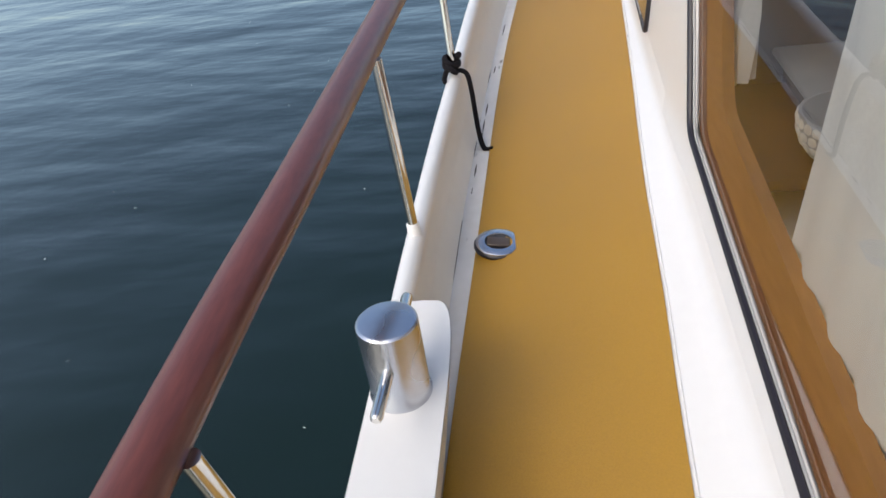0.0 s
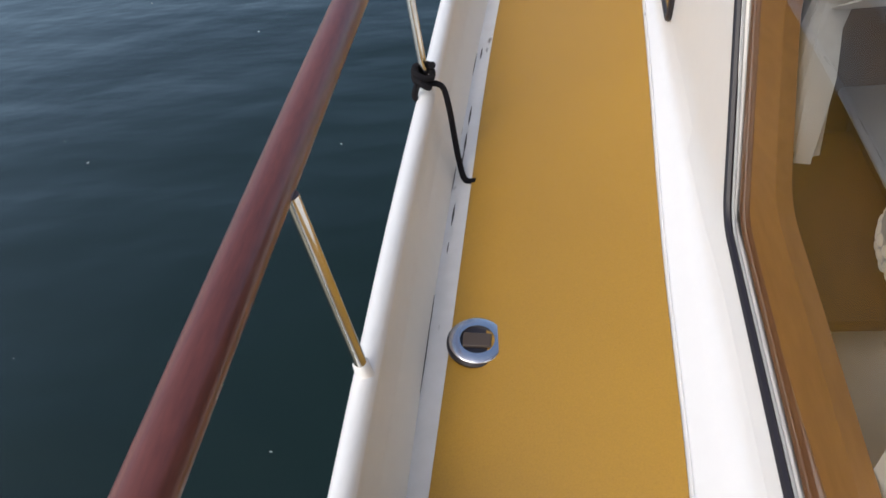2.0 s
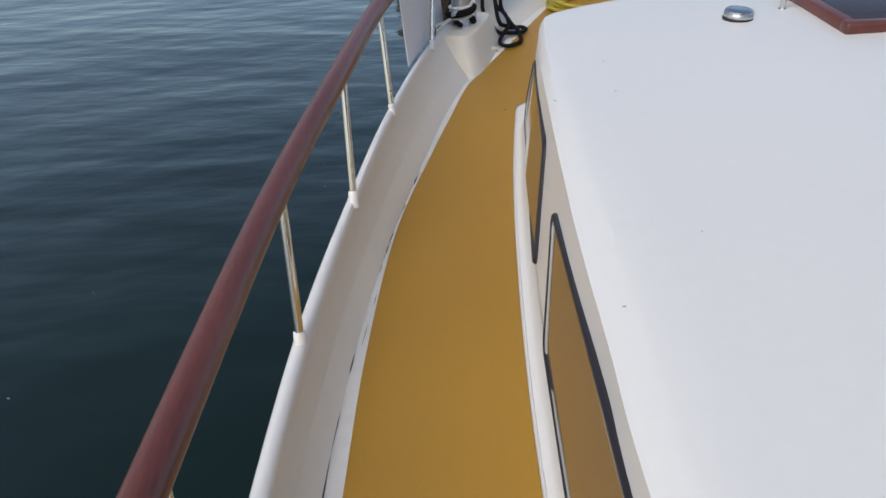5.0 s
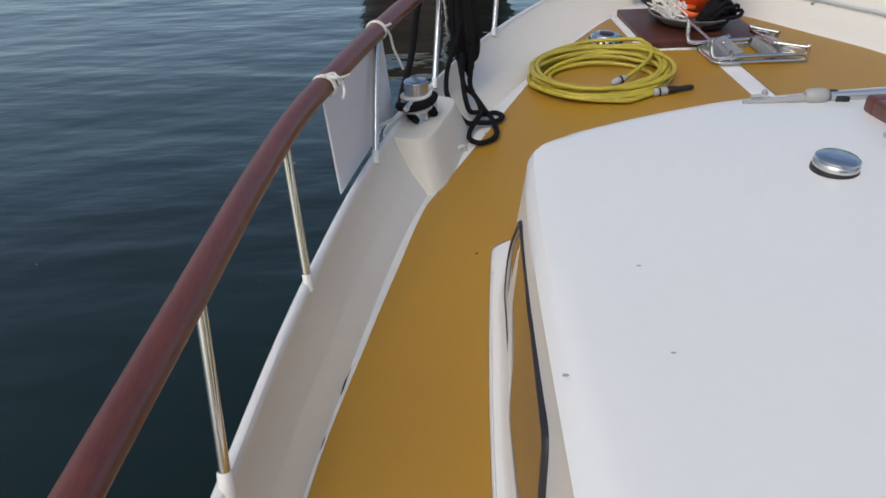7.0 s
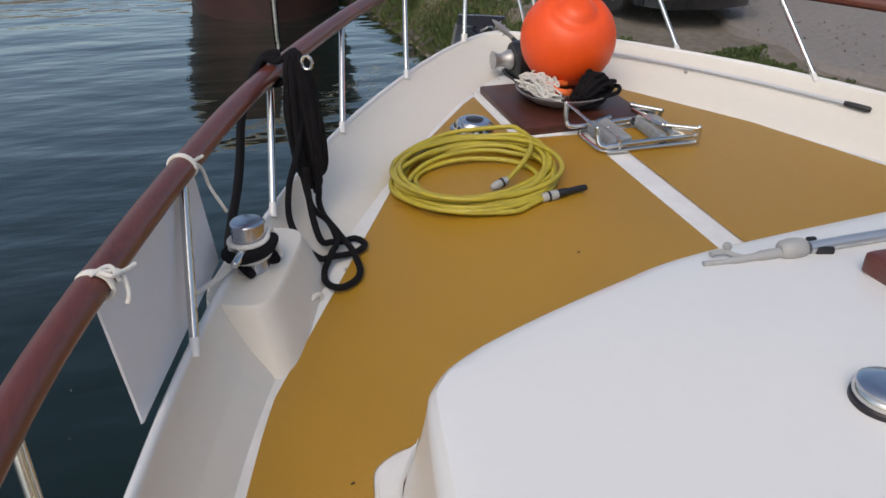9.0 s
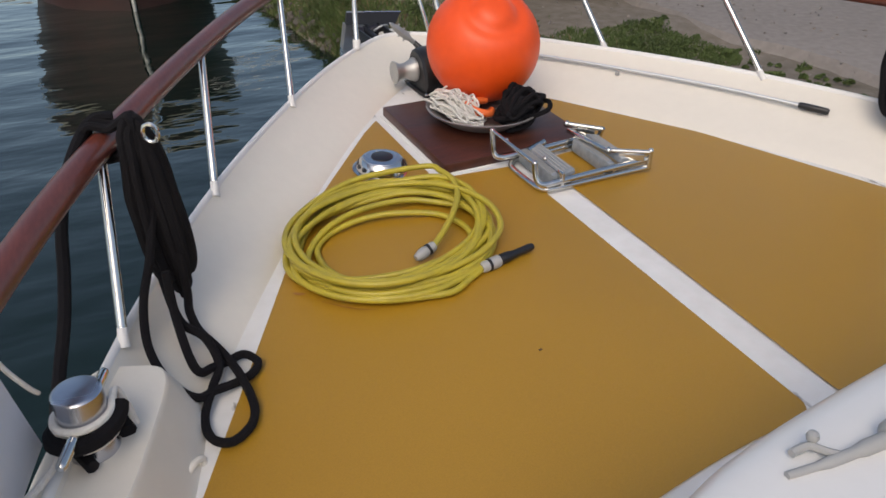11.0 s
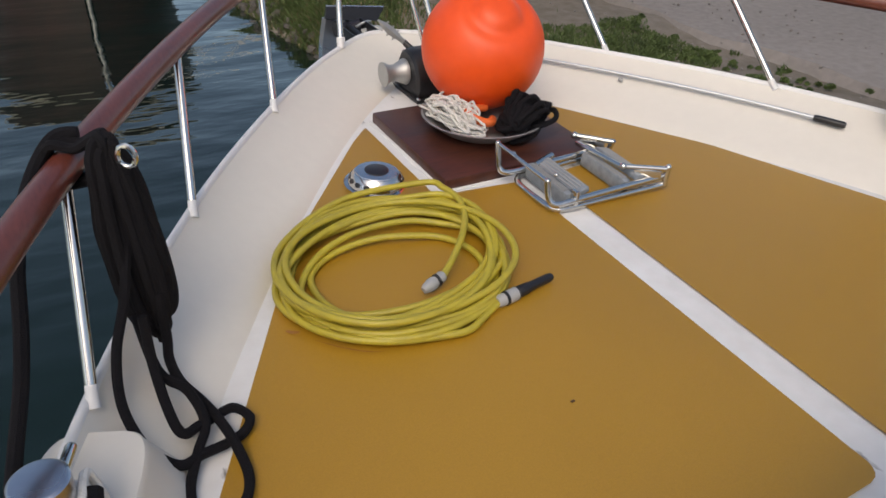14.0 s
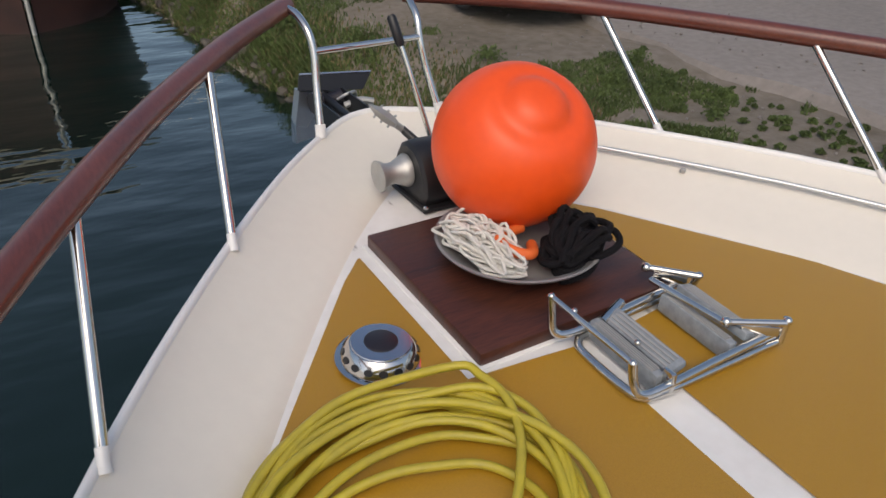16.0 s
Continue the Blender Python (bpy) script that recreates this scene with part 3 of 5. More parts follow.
bm = bme()
xs = [-900, -200, -60, -20] + [-8 + 0.25 * k for k in range(0, 81)] + [13, 15, 18, 24, 40, 90, 300, 900]
ys = [-900, -200, -60, -20, -8, 0] + [2 + 0.25 * k for k in range(0, 101)] + [30, 35, 45, 70, 150, 400, 900]
sheet(bm, [[(x, y, land_z(x, y)) for x in xs] for y in ys])
thing("ground", (0, 0, 0), "earth bank with gravel and thin grass", "ground", kind="structure", bm=bm, material=SOIL)


def road_edge(y):
    return 3.95 + 0.10 * math.sin(y * 1.7) + 0.07 * math.sin(y * 4.3) + (max(0, y - 11.5)) * 0.25


bm = bme()
rows = []
for k in range(160):
    y = -40 + 70 * k / 159
    far = float(np.interp(y, (-40, 8, 10.7, 12, 14, 30), (12, 11.2, 9.9, 8.3, 7.6, 7.0))) + 0.12 * math.sin(y * 2.1)
    near = min(road_edge(y), far - 0.5)
    rows.append([(near + (far - near) * s, y, LAND_Z + 0.055 + 0.012 * math.sin(y * 0.9 + s * 5)) for s in (0, 0.02, 0.25, 0.5, 0.75, 0.98, 1)])
    rows[-1][0] = (*rows[-1][0][:2], LAND_Z - 0.08)
    rows[-1][-1] = (*rows[-1][-1][:2], LAND_Z - 0.08)
sheet(bm, rows)
thing("road", (0, 0, 0), "worn grey asphalt quay road with patches", "road", kind="structure", bm=bm, material=ASPHALT)


# ---- railings ----
RAIL_PORT = [(-2.175, -3.0, 0.62), (-2.178, -1.0, 0.63), (-2.168, 0.4, 0.64), (-2.155, 0.9, 0.64), (-2.137, 1.65, 0.64), (-2.10, 2.6, 0.645), (-2.043, 3.45, 0.655), (-1.989, 4.0, 0.665), (-1.904, 4.55, 0.688), (-1.834, 5.04, 0.695), (-1.757, 5.4, 0.705), (-1.575, 5.98, 0.715), (-1.37, 6.5, 0.73), (-1.10, 7.02, 0.745), (-0.797, 7.52, 0.758), (-0.48, 7.95, 0.765), (-0.20, 8.26, 0.77)]
RAIL_STARBOARD = [(0.22, 8.26, 0.77), (0.47, 8.08, 0.768), (0.726, 7.83, 0.765), (1.095, 7.276, 0.76), (1.45, 6.70, 0.745), (1.63, 6.30, 0.735), (1.80, 5.4, 0.70), (2.0, 4.0, 0.67), (2.14, 2.0, 0.645), (2.17, -3.0, 0.62)]
POSTS_PORT = [((-2.115, -1.2), (-2.175, -1.3)), ((-2.098, 0.47), (-2.135, 0.42)), ((-2.106, 1.386), (-2.118, 1.37)), ((-2.085, 2.26), (-2.10, 2.30)), ((-2.055, 3.08), (-2.064, 3.14)), ((-2.0, 3.87), (-2.000, 3.93)), ((-1.895, 4.49), (-1.898, 4.60)), ((-1.775, 5.07), (-1.798, 5.16)), ((-1.60, 5.74), (-1.575, 5.98)), ((-1.36, 6.38), (-1.31, 6.62)), ((-1.04, 6.96), (-0.975, 7.23)), ((-0.65, 7.5), (-0.585, 7.77))]
POSTS_STARBOARD = [((0.745, 7.5), (0.728, 7.83)), ((1.126, 6.970), (1.080, 7.28)), ((1.438, 6.365), (1.45, 6.70)), ((1.66, 5.74), (1.70, 5.95)), ((1.83, 5.07), (1.85, 5.1)), ((2.05, 3.9), (2.01, 3.9))]


def nearest_z(path, x, y):
    return min(path, key=lambda p: (p.x - x) ** 2 + (p.y - y) ** 2).z


def rim_z(y):
    return float(np.interp(y, (-4, 1.39, 2.3, 3.08, 3.87, 4.5, 5.07, 5.75, 6.38, 6.96, 7.5, 8.0), (0.19, 0.21, 0.215, 0.23, 0.255, 0.30, 0.355, 0.375, 0.385, 0.41, 0.43, 0.44)))


def railing(points, posts, group):
    path = spline(points, 8)
    rail = thing("deck_railing", (posts[0][0][0], posts[0][0][1], rim_z(posts[0][0][1])), "varnished red-brown wooden handrail on stainless stanchions", "railing", group)
    wpart("handrail", tube(bme(), path, 0.0318, 16, flat=0.9), VARNISH, rail, "varnished red-brown wooden handrail")
    for (bx, by), (hx, hy) in posts:
        bz, hz = rim_z(by) + (0.020 if bx > 0 and by > 5.9 else 0), nearest_z(path, hx, hy) - 0.008
        base, head = Vector((bx, by, bz - 0.008)), Vector((hx, hy, hz))
        post = wpart("stanchion", tube(bme(), [base, base.lerp(head, 0.5), head], 0.0115, 12), STEEL, rail, "polished stainless steel stanchion")
        up = (head - base).normalized()
        bm = bme()
        tube(bm, [base - up * 0.012, base + up * 0.006, base + up * 0.036, base + up * 0.040], [k * (1.0 if by < 4.8 else 0.76) for k in (0.0185, 0.0160, 0.0150, 0.0125)], 12)
        part("sleeve", bm, WHITE, post, "white painted socket")
    return rail


railing(RAIL_PORT, POSTS_PORT, "boat railings")
railing(RAIL_STARBOARD, POSTS_STARBOARD, "boat railings")

pulpit = thing("bow_pulpit", (0, 8.0, 0.44), "polished stainless steel pulpit frame at the bow", "pulpit")
for s in (-1, 1):
    path = spline([(s * 0.215, 7.99, 0.435), (s * 0.195, 8.05, 0.57), (s * 0.185, 8.08, 0.67), (s * 0.19, 8.11, 0.73), (s * 0.20, 8.18, 0.768), (s * 0.22, 8.25, 0.772)], 6)
    post = wpart("stanchion", tube(bme(), path, 0.0125, 12), STEEL, pulpit)
    part("sleeve", tube(bme(), [(s * 0.216, 7.987, 0.43), (s * 0.212, 8.0, 0.47)], 0.017, 12), WHITE, post, "white painted socket")
wpart("crossbar", tube(bme(), [(-0.185, 8.08, 0.672), (0.185, 8.08, 0.672)], 0.011, 12), STEEL, pulpit)


# ---- bollards on their raised pads ----
def pad(at, size, turn, lean):
    """A raised pad moulded into the bulwark: flat top, sloping inner side."""
    bm = bme()
    a, b, h = size
    rows = []
    for k, (z, grow) in enumerate(((0.0, 1.0), (0.35, 0.62), (0.75, 0.22), (0.93, 0.06), (0.985, 0.02), (1.0, -0.012), (1.0, -0.04))):
        ring = []
        for j in range(40):
            t = j * math.tau / 40
            c, s = math.cos(t), math.sin(t)
            x = math.copysign(abs(c) ** 0.45, c) * (a / 2) + (lean * grow if c > 0 else 0.0)
            y = math.copysign(abs(s) ** 0.45, s) * (b / 2 + lean * grow * 0.9)
            ring.append(Vector((x, y, z * h)))
        rows.append(ring)
    vs = sheet(bm, rows, close=True)
    bm.faces.new(vs[-1])
    m = pose(*at, 0, 0, turn)
    bmesh.ops.transform(bm, matrix=m, verts=bm.verts)
    return bm


def bollard(at, turn, size, group):
    r, h = size
    b = thing("mooring_bollard", pose(*at, 0, 0, turn), "round brushed stainless steel mooring bollard with a cross pin", "bollard", group)
    bm = bme()
    lathe(bm, [(r * 1.06, 0.0), (r * 1.06, 0.004), (r, 0.008), (r, h - 0.004), (r - 0.003, h - 0.001), (r - 0.006, h), (0, h)], 40)
    part("body", bm, BRUSHED, b)
    bm = bme()
    l = r * 2.9
    tube(bm, [(0, -l, h * 0.56), (0, -l + 0.003, h * 0.56), (0, -l + 0.008, h * 0.56), (0, l - 0.008, h * 0.56), (0, l - 0.003, h * 0.56), (0, l, h * 0.56)], [0.006, 0.009, 0.0105, 0.0105, 0.009, 0.006], 16)
    part("cross_pin", bm, STEEL, b, "polished stainless cross pin")
    return b


for side, name in ((-1, "port"), (1, "starboard")):
    bm = pad((-2.057, 0.705, 0.0), (0.134, 0.865, 0.218), 0, -0.032)
    if side > 0:
        bmesh.ops.scale(bm, vec=(-1, 1, 1), verts=bm.verts)
    thing("bollard_pad_%s_aft" % name, (0, 0, 0), "white rounded pad moulded onto the bulwark", "bollard pad", kind="structure", bm=bm, material=WHITE)
    bm = pad((-1.432, 6.12, 0.12), (0.185, 0.42, 0.238), -21, 0.10)
    if side > 0:
        bmesh.ops.scale(bm, vec=(-1, 1, 1), verts=bm.verts)
        bmesh.ops.translate(bm, vec=(0.05, 0, 0), verts=bm.verts)
    thing("bollard_pad_%s_fore" % name, (0, 0, 0), "cream rounded pad moulded onto the bulwark", "bollard pad", kind="structure", bm=bm, material=CREAM)
bollard((-2.069, 0.897, 0.218), -2, (0.0515, 0.160), "mooring bollards")
bollard((-1.445, 6.10, 0.357), -21, (0.044, 0.145), "mooring bollards")

bm = bme()
tube(bm, [Vector((-1.445 + 0.062 * math.cos(a), 6.10 + 0.062 * math.sin(a), 0.372 + 0.003 * k)) for k, a in enumerate(j * math.tau / 24 for j in range(25))], 0.017, 8)
thing("rope_turn", (0, 0, 0), "thick black mooring rope turn round the foot of the bollard", "rope", bm=bm, material=ROPE)
bm = bme()
pts = [(-1.60, 5.93, 0.40), (-1.53, 6.0, 0.40)]
for k in range(30):
    a = math.radians(215 + k * 30)
    pts.append((-1.445 + 0.052 * math.cos(a), 6.10 + 0.052 * math.sin(a), 0.398 + 0.0020 * k))
pts += [(-1.385, 6.135, 0.452), (-1.372, 6.125, 0.41), (-1.366, 6.115, 0.372)]
tube(bm, spline(pts, 3), 0.0075, 8)
thing("white_mooring_line", (0, 0, 0), "white twisted line wound round the bollard", "rope", bm=bm, material=CORD)

# ---- fittings on the side deck ----
cap = thing("deck_filler_cap", pose(-1.940, 1.602, deck_z(-1.945, 1.6) + 0.004, 0, 5.5, 0) @ Matrix.Scale(1.07, 4), "round stainless deck filler cap let into the ochre deck", "filler cap")
bm = bme()
lathe(bm, [(0.060, -0.004), (0.060, 0.003), (0.057, 0.006)], 36)
part("gasket", bm, RUBBER, cap, "black gasket")
bm = bme()
lathe(bm, [(0.056, 0.005), (0.056, 0.009), (0.052, 0.012), (0.034, 0.012), (0.032, 0.006), (0.0, 0.005)], 36)
part("ring", bm, BRUSHED, cap, "brushed steel ring")
bm = bme()
block(bm, (0.056, 0.034, 0.0075), pose(0, 0, 0.0045), 0.0035, 3)
part("turn_bar", bm, BROWNPAINT, cap, "worn grey turning bar")

knot = thing("tied_rope_end", (-2.09, 2.25, 0.21), "short black rope knotted round a stanchion and hanging to the deck", "rope")
bm = bme()
tube(bm, spline([(-2.083, 2.236, 0.250), (-2.104, 2.238, 0.256), (-2.108, 2.262, 0.262), (-2.092, 2.282, 0.266), (-2.070, 2.276, 0.262), (-2.066, 2.250, 0.256), (-2.084, 2.236, 0.262), (-2.104, 2.244, 0.272), (-2.106, 2.268, 0.276), (-2.086, 2.284, 0.274), (-2.066, 2.270, 0.276), (-2.060, 2.250, 0.290)], 6), 0.0092, 8)
tube(bm, spline([(-2.100, 2.240, 0.262), (-2.088, 2.226, 0.252), (-2.074, 2.232, 0.238), (-2.082, 2.250, 0.236)], 6), 0.0092, 8)
tube(bm, spline([(-2.100, 2.236, 0.250), (-2.112, 2.228, 0.222), (-2.108, 2.226, 0.208)], 5), 0.0085, 8)
wpart("knot", bm, ROPE, knot)
bm = bme()
tube(bm, spline([(-2.085, 2.25, 0.24), (-2.045, 2.255, 0.225), (-2.032, 2.24, 0.17), (-2.025, 2.215, 0.10), (-2.015, 2.175, 0.04), (-2.000, 2.135, 0.016), (-1.972, 2.125, 0.018)], 6), 0.0082, 8)
wpart("tail", bm, ROPE, knot)

# ---- cabin roof fittings ----
def roof_vent(x, y):
    v = thing("roof_vent", pose(x, y, roof_z(x, y), 0, 3, 0) @ Matrix.Scale(0.86, 4), "low round stainless steel roof vent on a black gasket", "vent")
    part("gasket", lathe(bme(), [(0.0575, -0.006), (0.0575, 0.004), (0.054, 0.007)], 40), RUBBER, v, "black gasket")
    part("collar", lathe(bme(), [(0.052, 0.004), (0.055, 0.008), (0.056, 0.017), (0.052, 0.023), (0.048, 0.024)], 40), STEEL, v)
    part("lid", lathe(bme(), [(0.050, 0.021), (0.054, 0.025), (0.053, 0.031), (0.046, 0.036), (0.026, 0.038), (0, 0.039)], 40), BRUSHED, v)


roof_vent(-0.610, 4.872)

sky_hatch = thing("roof_skylight", (0, 4.92, 0.70), "low wooden-framed skylight with smoked glazing on the cabin roof", "skylight")
bm = bme()
for (x0, y0), (x1, y1) in (((-0.34, 4.66), (0.34, 4.66)), ((-0.34, 5.16), (0.34, 5.16))):
    block(bm, (0.74, 0.05, 0.045), pose(0, y0, 0.698), 0.010, 3)
for x in (-0.345, 0.345):
    block(bm, (0.05, 0.48, 0.0445), pose(x, 4.91, 0.698), 0.010, 3)
wpart("frame", bm, VARNISH, sky_hatch, "varnished red-brown frame")
bm = bme()
block(bm, (0.66, 0.46, 0.012), pose(0, 4.91, 0.732), 0.003)
wpart("glazing", bm, SMOKE, sky_hatch, "smoked glazing")
bm = bme()
lathe(bm, [(0.022, 0), (0.022, 0.004), (0.009, 0.008), (0.0075, 0.045), (0.010, 0.050), (0.0, 0.052)], 20, pose(-0.432, 4.94, 0.702))
tube(bm, [(-0.47, 4.94, 0.744), (-0.36, 4.94, 0.744)], 0.0065, 10)
wpart("stay", bm, STEEL, sky_hatch, "polished stainless stay")

hook = thing("boat_hook", (-0.6, 5.30, 0.683), "telescopic aluminium boat hook lying along the roof edge", "boat hook")
wpart("shaft", tube(bme(), [(-0.40, 5.283, 0.699), (0.2, 5.268, 0.713), (1.05, 5.18, 0.685)], 0.013, 12), ALU, hook)
bm = bme()
tube(bm, spline([(-0.62, 5.305, 0.686), (-0.56, 5.296, 0.689), (-0.50, 5.290, 0.694), (-0.44, 5.286, 0.697)], 4), [0.0055] * 4 + [0.008] * 4 + [0.011] * 5, 10)
tube(bm, spline([(-0.535, 5.296, 0.691), (-0.548, 5.308, 0.692), (-0.560, 5.325, 0.692), (-0.578, 5.328, 0.691), (-0.590, 5.327, 0.690)], 4), 0.006, 8)
lathe(bm, [(0.0, -0.009), (0.007, -0.006), (0.009, 0), (0.007, 0.006), (0, 0.009)], 12, pose(-0.552, 5.330, 0.701))
wpart("hook_tip", bm, GREY, hook, "grey plastic hook tip")
bm = bme()
lathe(bm, [(0.012, -0.030), (0.019, -0.024), (0.022, -0.008), (0.022, 0.008), (0.019, 0.024), (0.012, 0.030)], 20, pose(-0.435, 5.286, 0.701, 0, 90, -2))
wpart("collar", bm, GREY, hook, "grey plastic collar")
bm = bme()
block(bm, (0.034, 0.012, 0.022), pose(-0.372, 5.268, 0.683, 0, 0, -20), 0.003)
block(bm, (0.020, 0.010, 0.012), pose(-0.380, 5.301, 0.699, 0, 0, -10), 0.003)
wpart("clip", bm, BLACK, hook, "black locking clip")

# ---- foredeck ----
hatch = thing("foredeck_hatch", (0, 7.24, deck_z(0, 7.24)), "square dark oiled wooden hatch cover on the foredeck", "hatch")
bm = bme()
block(bm, (0.58, 0.555, 0.040), pose(0, 7.243, deck_z(0.2, 7.24) - 0.004, 1.2, 0, 0), 0.006, 2)
wpart("cover", bm, MAHOGANY, hatch)
bm = bme()
block(bm, (0.60, 0.575, 0.012), pose(0, 7.243, deck_z(0.2, 7.24) - 0.010, 1.2, 0, 0), 0.004, 2)
wpart("coaming", bm, WHITE, hatch, "low white painted coaming under the cover")
vent = thing("deck_ventilator", pose(-0.462, 7.102, deck_z(-0.46, 7.1) + 0.004, 1.2, 2.4, 0) @ Matrix.Diagonal((1.12, 1.12, 0.84, 1)), "round stainless mushroom ventilator with a ring of holes", "ventilator")
part("flange", lathe(bme(), [(0.090, 0), (0.090, 0.004), (0.080, 0.007)], 40), STEEL, vent)
part("skirt", lathe(bme(), [(0.079, 0.005), (0.078, 0.012), (0.068, 0.040), (0.062, 0.048), (0.04, 0.050)], 40), STEEL, vent, "polished pierced skirt")
part("lid", lathe(bme(), [(0.060, 0.047), (0.058, 0.052), (0.035, 0.054), (0, 0.055)], 40), BRUSHED, vent)
part("knob", lathe(bme(), [(0.034, 0.053), (0.033, 0.057), (0.030, 0.059), (0, 0.060)], 32), RUBBER, vent, "black centre plate")
for k in range(16):
    a = k * math.tau / 16
    bm = bme()
    lathe(bm, [(0.0088, -0.002), (0.0088, 0.0018), (0.0, 0.0018)], 12, pose(0.0735 * math.cos(a), 0.0735 * math.sin(a), 0.025, 0, 70, math.degrees(a)))
    part("vent_hole", bm, BLACK, vent)


# the hose, wound in loose turns
def hose_path():
    out = [(-0.53, 6.539, 0.036), (-0.478, 6.583, 0.044), (-0.415, 6.649, 0.052), (-0.36, 6.729, 0.058), (-0.334, 6.814, 0.062), (-0.345, 6.885, 0.064), (-0.375, 6.935, 0.064)]
    # centre, half widths, height and turn of each winding
    loops = [(-0.605, 6.70, 0.310, 0.325, 0.056, 0), (-0.605, 6.715, 0.300, 0.270, 0.048, 12), (-0.595, 6.67, 0.285, 0.290, 0.054, -10), (-0.615, 6.735, 0.298, 0.265, 0.040, 20), (-0.60, 6.675, 0.262, 0.205, 0.026, 0),
             (-0.605, 6.665, 0.215, 0.165, 0.012, -8), (-0.60, 6.70, 0.285, 0.300, 0.016, 14), (-0.615, 6.665, 0.292, 0.268, 0.030, -14), (-0.60, 6.735, 0.270, 0.285, 0.034, 8), (-0.61, 6.69, 0.31, 0.235, 0.036, 25), (-0.595, 6.71, 0.295, 0.31, 0.022, -22), (-0.61, 6.68, 0.30, 0.25, 0.028, 5), (-0.61, 6.705, 0.305, 0.318, 0.014, -6), (-0.605, 6.69, 0.310, 0.300, 0.020, 10), (-0.60, 6.695, 0.300, 0.335, 0.014, 0), (-0.60, 6.695, 0.300, 0.338, 0.013, 0)]
    per = 16
    for k in range(1, 13 * per + 10):
        i, f = divmod(k / per, 1)
        p, q = loops[int(i)], loops[int(i) + 1]
        e = f * f * (3 - 2 * f)
        cx, cy, rx, ry, h, turn = (u + (v - u) * e for u, v in zip(p, q))
        cy, ry = cy - 0.028, ry * 0.955
        a = math.radians(62) + f * math.tau
        r = 0.985 + 0.034 * math.sin(a * 2 + i * 1.9) + 0.024 * math.sin(a * 3 + i * 2.7) + 0.010 * math.sin(a * 5 + i * 4.1)
        x, y = rx * r * math.cos(a - math.radians(turn)), ry * r * math.sin(a - math.radians(turn))
        c, s = math.cos(math.radians(turn)), math.sin(math.radians(turn))
        out.append((cx + c * x - s * y, cy + s * x + c * y, max(0.0115, h + 0.008 * math.sin(a * 2 + i))))
    out += [(-0.56, 6.352, 0.013), (-0.50, 6.380, 0.012), (-0.447, 6.407, 0.012)]
    return [Vector((x, y, deck_z(x, y) + 0.004 + h)) for x, y, h in out]


hose = thing("garden_hose", (-0.6, 6.75, deck_z(-0.6, 6.75)), "yellow garden hose coiled in loose turns on the deck", "hose")
wpart("hose", tube(bme(), spline(hose_path(), 5), 0.0093, 10), HOSE, hose)


def fitting(a, b, profile, material, name, parent, label):
    a, b = Vector(a), Vector(b)
    d = b - a
    bm = bme()
    lathe(bm, [(r, s * d.length) for r, s in profile], 20, Matrix.Translation(a) @ d.to_track_quat("Z", "Y").to_matrix().to_4x4())
    return wpart(name, bm, material, parent, label)


z = deck_z(-0.5, 6.5) + 0.004
fitting((-0.528, 6.540, z + 0.036), (-0.592, 6.525, z + 0.018), [(0.012, 0), (0.0155, 0.1), (0.0155, 0.35), (0.013, 0.4), (0.0165, 0.48), (0.0165, 0.7), (0.011, 0.95), (0.009, 1)], GREY, "connector", hose, "grey hose connector")
fitting((-0.545, 6.536, z + 0.031), (-0.552, 6.5345, z + 0.029), [(0.0172, 0), (0.0172, 1)], BLACK, "connector_ring", hose, "black ring")
fitting((-0.449, 6.408, z + 0.014), (-0.387, 6.416, z + 0.017), [(0.013, 0), (0.0165, 0.1), (0.0165, 0.4), (0.018, 0.5), (0.018, 0.95), (0.014, 1)], GREY, "connector", hose, "grey hose connector")
fitting((-0.427, 6.411, z + 0.015), (-0.419, 6.412, z + 0.0155), [(0.0185, 0), (0.0185, 1)], BLACK, "connector_ring", hose, "black ring")
fitting((-0.388, 6.416, z + 0.018), (-0.270, 6.434, z + 0.022), [(0.013, 0), (0.016, 0.08), (0.0155, 0.25), (0.012, 0.4), (0.0115, 0.9), (0.009, 1)], BLACK, "nozzle", hose, "black spray nozzle")

# dish with ropes and the round fender in it
HT = deck_z(0.2, 7.24) + 0.037
dish = thing("round_dish", (0.012, 7.252, HT), "shallow grey metal dish full of rope on the hatch", "dish", bm=lathe(bme(), [(0.0, 0.0), (0.12, 0.0), (0.15, 0.006), (0.198, 0.040), (0.213, 0.050), (0.217, 0.056), (0.210, 0.057), (0.193, 0.046), (0.146, 0.014), (0.12, 0.009), (0, 0.009)], 56), material=DISH)
aim = Vector((-0.088, -0.554, 0.828)).to_track_quat("Z", "Y").to_matrix().to_4x4()
ball = thing("ball_fender", Matrix.Translation((0.085, 7.40, 0.572)) @ aim, "large round orange inflated ball fender resting in the dish", "fender")
bm = bme()
prof = []
for k in range(145):
    a = math.pi * k / 144 - math.pi / 2
    q = math.degrees(math.pi / 2 - a)
    r = 0.216 - 0.0155 * math.exp(-((q - 27) / 9.0) ** 2)
    prof.append((r * math.cos(a), r * math.sin(a)))
lathe(bm, prof, 72)
part("ball", bm, ORANGE, ball)
bm = bme()
tube(bm, spline([(0.03, 7.27, 0.405), (-0.055, 7.245, 0.415), (-0.068, 7.20, 0.412), (-0.045, 7.165, 0.405), (-0.01, 7.165, 0.396), (0.03, 7.22, 0.38)], 6), 0.0145, 10)
wpart("rope_eye", bm, ORANGEROPE, ball, "moulded orange rope eye")


